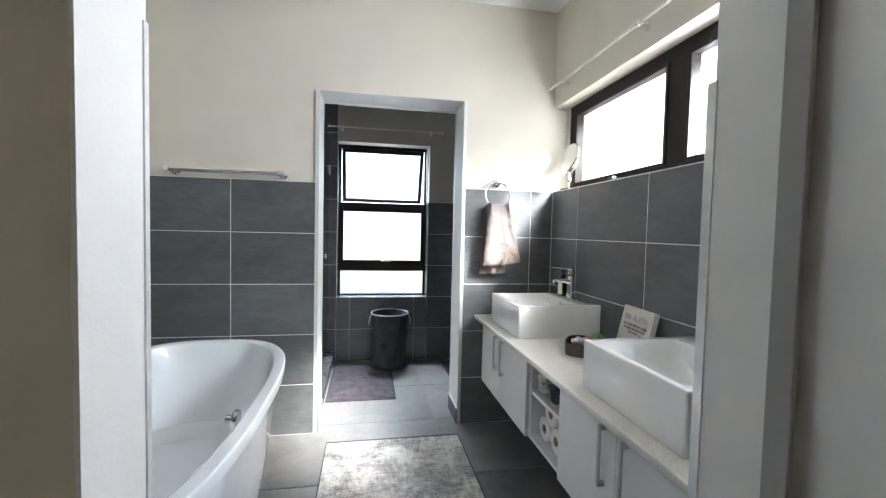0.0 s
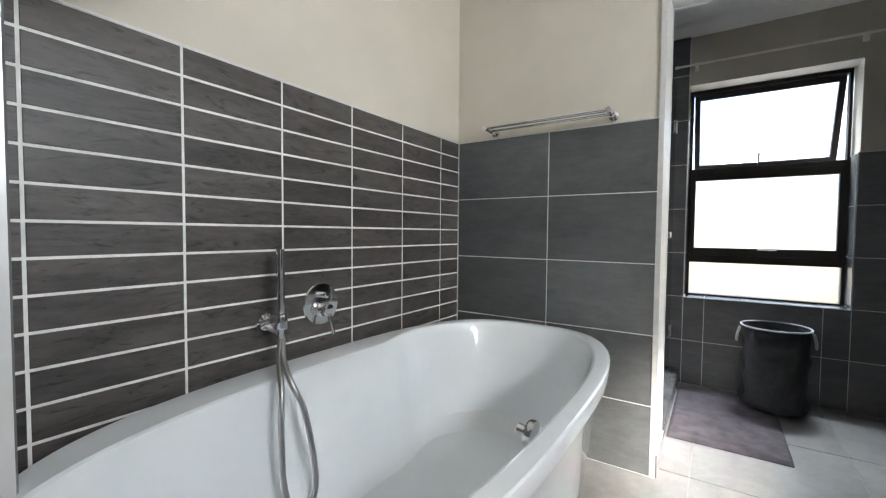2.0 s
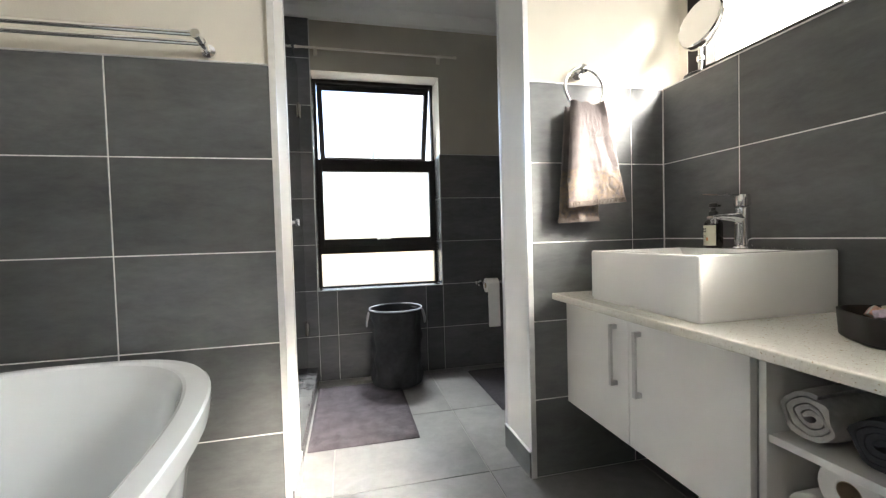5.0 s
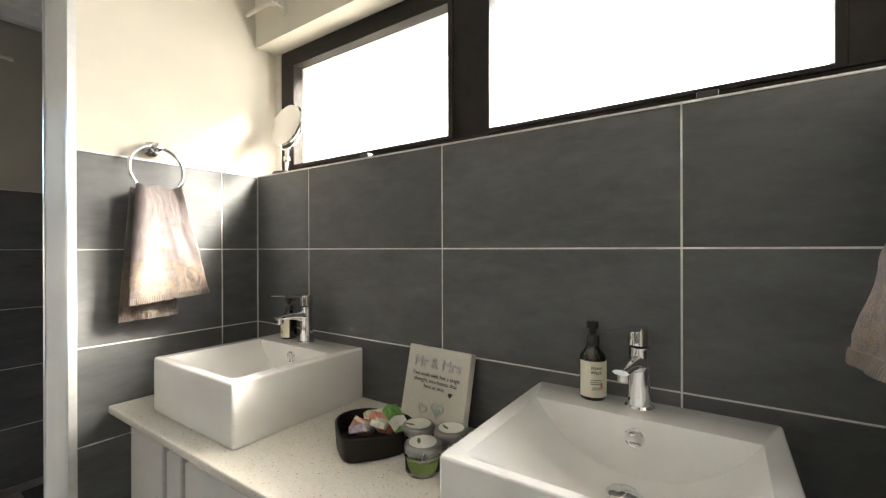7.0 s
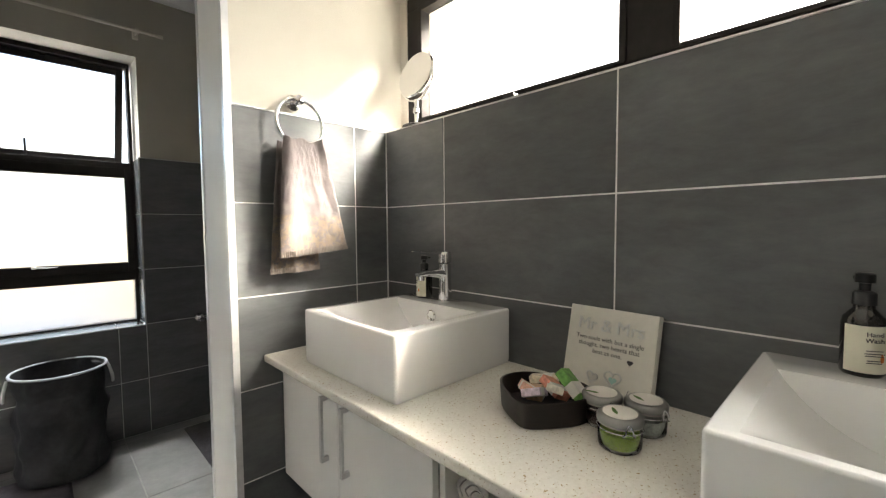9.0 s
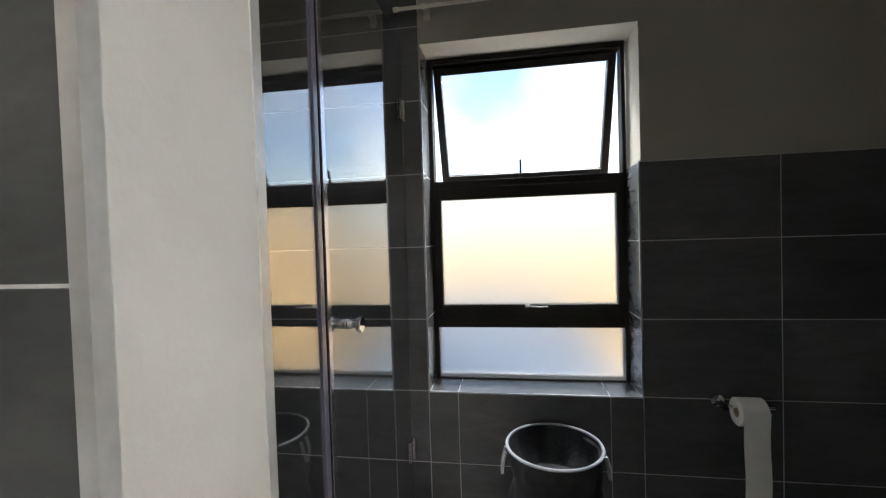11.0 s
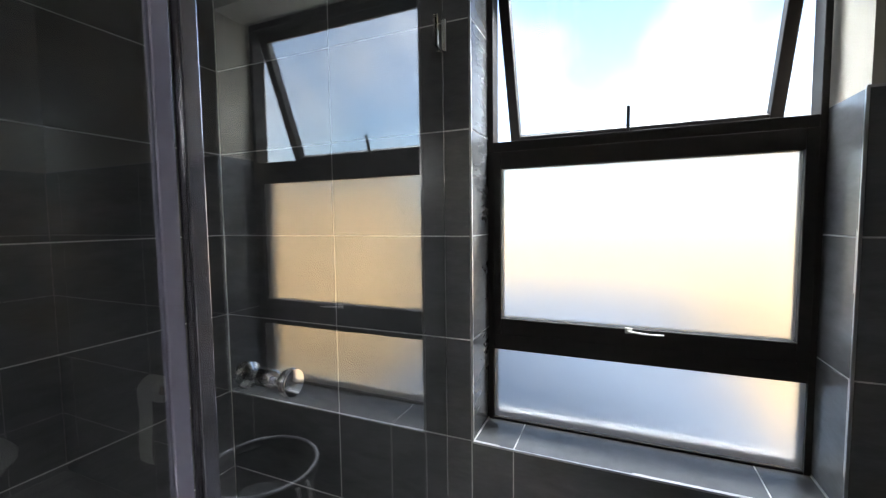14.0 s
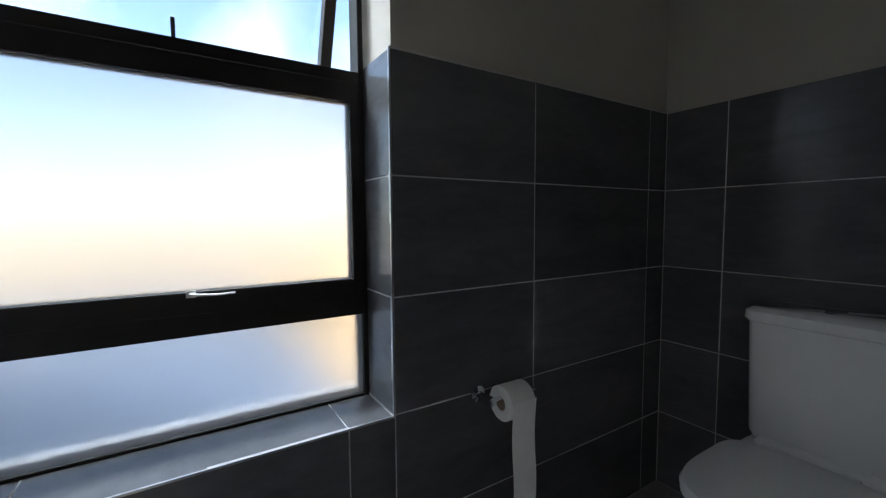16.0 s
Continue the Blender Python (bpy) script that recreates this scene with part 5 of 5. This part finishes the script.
def rug_material():
    m, n, l, p = mat("distressed_grey_rug")
    v = coords(n, l)
    vx = coords(n, l, (1, 0.25, 1))
    vy = coords(n, l, (0.25, 1, 1))
    big = noise_tex(n, l, v, 5, 5, 0.7, 0.4)
    a = noise_tex(n, l, vx, 60, 6, 0.8)
    b = noise_tex(n, l, vy, 60, 6, 0.8)
    add = n.new("ShaderNodeMath")
    add.operation = "ADD"
    l.new(a, add.inputs[0])
    l.new(b, add.inputs[1])
    ma = n.new("ShaderNodeMath")
    ma.operation, ma.inputs[1].default_value = "MULTIPLY_ADD", 0.30
    l.new(add.outputs[0], ma.inputs[0])
    hb = n.new("ShaderNodeMath")
    hb.operation, hb.inputs[1].default_value = "MULTIPLY", 0.45
    l.new(big, hb.inputs[0])
    l.new(hb.outputs[0], ma.inputs[2])
    r = ramp(n, [(0.42, (0.10, 0.095, 0.10)), (0.50, (0.30, 0.29, 0.28)), (0.58, (0.62, 0.60, 0.57))])
    l.new(ma.outputs[0], r.inputs["Fac"])
    l.new(r.outputs["Color"], p.inputs["Base Color"])
    p.inputs["Roughness"].default_value = 0.95
    bump(n, l, p, noise_tex(n, l, v, 400, 3), 0.6, 0.003)
    return m


pile_mat("bath_mat", -0.292, 0.208, 3.075, 3.86, 0.014, simple("plum_pile", (0.043, 0.035, 0.042), 0.95, vary=0.45, scale=16, relief=0.9, relief_scale=380), "dark plum shaggy bath mat on grey tiles", 1.0)
pile_mat("bath_mat", 0.685, 1.25, 3.25, 3.90, 0.014, simple("black_pile", (0.022, 0.019, 0.024), 0.95, vary=0.3, scale=45, relief=0.9, relief_scale=380), "near-black shaggy mat before the toilet", 5.0)
rug = pile_mat("rug", -0.225, 0.540, 1.25, 2.500, 0.007, rug_material(), "distressed grey and cream low-pile runner rug", 8.0, "rug")
part("binding", boxes(((-0.229, 1.246, 0.001), (-0.223, 2.504, 0.0075)), ((0.538, 1.246, 0.001), (0.544, 2.504, 0.0075)), ((-0.223, 2.498, 0.001), (0.538, 2.504, 0.0075)), ((-0.223, 1.246, 0.001), (0.538, 1.252, 0.0075))), simple("dark_binding", (0.07, 0.066, 0.066), 0.9), rug)

# ---- laundry bin ----
bin_ = thing("laundry_bin", (0.195, 3.822, 0.013), "dark grey collapsible fabric laundry bin standing on a mat", "laundry bin")
FABRIC = simple("dark_grey_fabric", (0.017, 0.017, 0.021), 0.75, vary=0.35, scale=35, relief=0.7, relief_scale=90)


def bin_loop(r, z, wob):
    return [Vector((0.195 + (r + wob * noise.noise(Vector((math.cos(a) * 2.2, math.sin(a) * 2.2, z * 9)))) * math.cos(a), 3.822 + (r + wob * noise.noise(Vector((math.cos(a) * 2.2, math.sin(a) * 2.2, z * 9)))) * math.sin(a), z)) for a in [2 * math.pi * i / 56 for i in range(56)]]


part("fabric", loft([bin_loop(0.150, 0.014, 0), bin_loop(0.158, 0.02, 0.002)] + [bin_loop(0.156 + 0.005 * math.sin(k * 0.8), 0.02 + 0.465 * k / 28, 0.024) for k in range(1, 28)] + [bin_loop(0.164, 0.485, 0.002), bin_loop(0.158, 0.487, 0.002), bin_loop(0.152, 0.43, 0.02), bin_loop(0.12, 0.36, 0.03), bin_loop(0.02, 0.34, 0.01)]), FABRIC, bin_, "", True)
part("hoop", tube([(0.195 + 0.165 * math.cos(a), 3.822 + 0.165 * math.sin(a), 0.488) for a in [2 * math.pi * i / 56 for i in range(56)]], 0.0055, 8, True), simple("grey_webbing", (0.32, 0.33, 0.36), 0.8), bin_, "pale grey rim binding", True)
WEB = simple("pale_webbing", (0.42, 0.42, 0.43), 0.8)
for s in (-1, 1):
    x = 0.195 + s * 0.170
    part("handle", tube(smooth_curve([(x, 3.79, 0.47), (x + s * 0.012, 3.79, 0.42), (x + s * 0.014, 3.81, 0.385), (x + s * 0.012, 3.83, 0.42), (x, 3.83, 0.47)], 6), 0.006, 8), WEB, bin_, "pale grey strap handle", True)

# ---- paper holder ----
holder = thing("toilet_paper_holder", (0.807, FAR, 0.60), "chrome toilet paper holder on dark tiles", "paper holder")
part("rose", lathe([(0.023, 0), (0.023, 0.010), (0.010, 0.014), (0.010, 0.058), (0.013, 0.060), (0.013, 0.074), (0, 0.075)], 24, pose(0.807, FAR, 0.598, 90, 0, 0)), CHROME, holder, "", True)
part("arm", rod((0.807, FAR - 0.066, 0.598), (0.965, FAR - 0.066, 0.598), 0.007), CHROME, holder, "", True)
tr = thing("toilet_roll", (0.89, FAR - 0.066, 0.55), "white toilet roll hanging on the holder with a loose sheet", "toilet roll")
RM = pose(0.84, FAR - 0.066, 0.583, 0, 90, 0)
part("paper", lathe([(0.020, 0), (0.047, 0), (0.049, 0.002), (0.049, 0.085), (0.047, 0.087), (0.020, 0.087), (0.020, 0)], 36, RM), TISSUE, tr, "", True)
part("core", lathe([(0.0198, 0.001), (0.0198, 0.086), (0.0185, 0.086), (0.0185, 0.001), (0.0198, 0.001)], 20, RM), CARD, tr, "", True)
sheet = []
for z in np.linspace(0.60, 0.30, 14):
    yy = FAR - 0.066 - 0.0505 - 0.004 * math.sin(z * 22)
    sheet.append([Vector((0.842, yy, z)), Vector((0.890, yy - 0.002, z)), Vector((0.925, yy, z)), Vector((0.925, yy + 0.0008, z)), Vector((0.890, yy - 0.0012, z)), Vector((0.842, yy + 0.0008, z))])
part("loose_sheet", loft(sheet), TISSUE, tr, "hanging sheet of tissue", True)

# ---- toilet ----
toilet = thing("toilet", (1.45, 3.46, 0), "white ceramic close-coupled toilet with its lid down", "toilet")
TY = 3.455
part("cistern", loft([rounded_rect(1.575, SIDE - 0.003, TY - 0.165, TY + 0.165, 0.045, 0.40), rounded_rect(1.560, SIDE - 0.003, TY - 0.178, TY + 0.178, 0.045, 0.44), rounded_rect(1.553, SIDE - 0.003, TY - 0.185, TY + 0.185, 0.04, 0.780)]), CERAMIC, toilet, "", True)
cl = part("cistern_lid", loft([rounded_rect(1.548, SIDE - 0.002, TY - 0.190, TY + 0.190, 0.04, 0.782), rounded_rect(1.543, SIDE - 0.002, TY - 0.194, TY + 0.194, 0.04, 0.790), rounded_rect(1.545, SIDE - 0.002, TY - 0.192, TY + 0.192, 0.04, 0.812), rounded_rect(1.560, SIDE - 0.006, TY - 0.178, TY + 0.178, 0.04, 0.822)]), CERAMIC, toilet, "", True)
part("deck", loft([rounded_rect(1.522, SIDE - 0.004, TY - 0.150, TY + 0.150, 0.03, 0.398), rounded_rect(1.522, SIDE - 0.004, TY - 0.148, TY + 0.148, 0.03, 0.425), rounded_rect(1.535, SIDE - 0.004, TY - 0.135, TY + 0.135, 0.03, 0.440)]), CERAMIC, toilet, "", True)
part("flush_button", lathe([(0.024, 0), (0.024, 0.006), (0.020, 0.009), (0, 0.009)], 28, pose(1.645, TY, 0.822)), CHROME, cl, "round chrome flush button", True)


def pan_loop(x0, x1, w, z):
    pts = []
    for i in range(48):
        a = 2 * math.pi * i / 48
        c, s = math.cos(a), math.sin(a)
        px = (x0 + x1) / 2 + (x1 - x0) / 2 * math.copysign(abs(c) ** (0.32 if c > 0 else 0.74), c)
        pts.append(Vector((px, TY + w * math.copysign(abs(s) ** 0.66, s), z)))
    return pts


part("pan", loft([pan_loop(1.22, 1.70, 0.11, 0.0), pan_loop(1.21, 1.70, 0.115, 0.03), pan_loop(1.23, 1.69, 0.105, 0.18), pan_loop(1.16, 1.70, 0.15, 0.32), pan_loop(1.115, 1.735, 0.18, 0.385), pan_loop(1.11, 1.735, 0.183, 0.40), pan_loop(1.13, 1.72, 0.165, 0.405)]), CERAMIC, toilet, "", True)
part("seat", loft([pan_loop(1.10, 1.500, 0.180, 0.406), pan_loop(1.095, 1.505, 0.184, 0.411), pan_loop(1.10, 1.500, 0.180, 0.420)]), CERAMIC, toilet, "white seat", True)
part("seat_lid", loft([pan_loop(1.10, 1.505, 0.182, 0.4225), pan_loop(1.093, 1.507, 0.186, 0.428), pan_loop(1.10, 1.500, 0.180, 0.440), pan_loop(1.15, 1.46, 0.135, 0.446), pan_loop(1.27, 1.38, 0.04, 0.448)]), CERAMIC, toilet, "closed white lid", True)
for s in (-1, 1):
    part("lid_hinge", rod((1.516, TY + s * 0.075 - 0.02, 0.424), (1.516, TY + s * 0.075 + 0.02, 0.424), 0.010), CERAMIC, toilet, "", True)

# ---- tiles, laid last ----
lay_all()
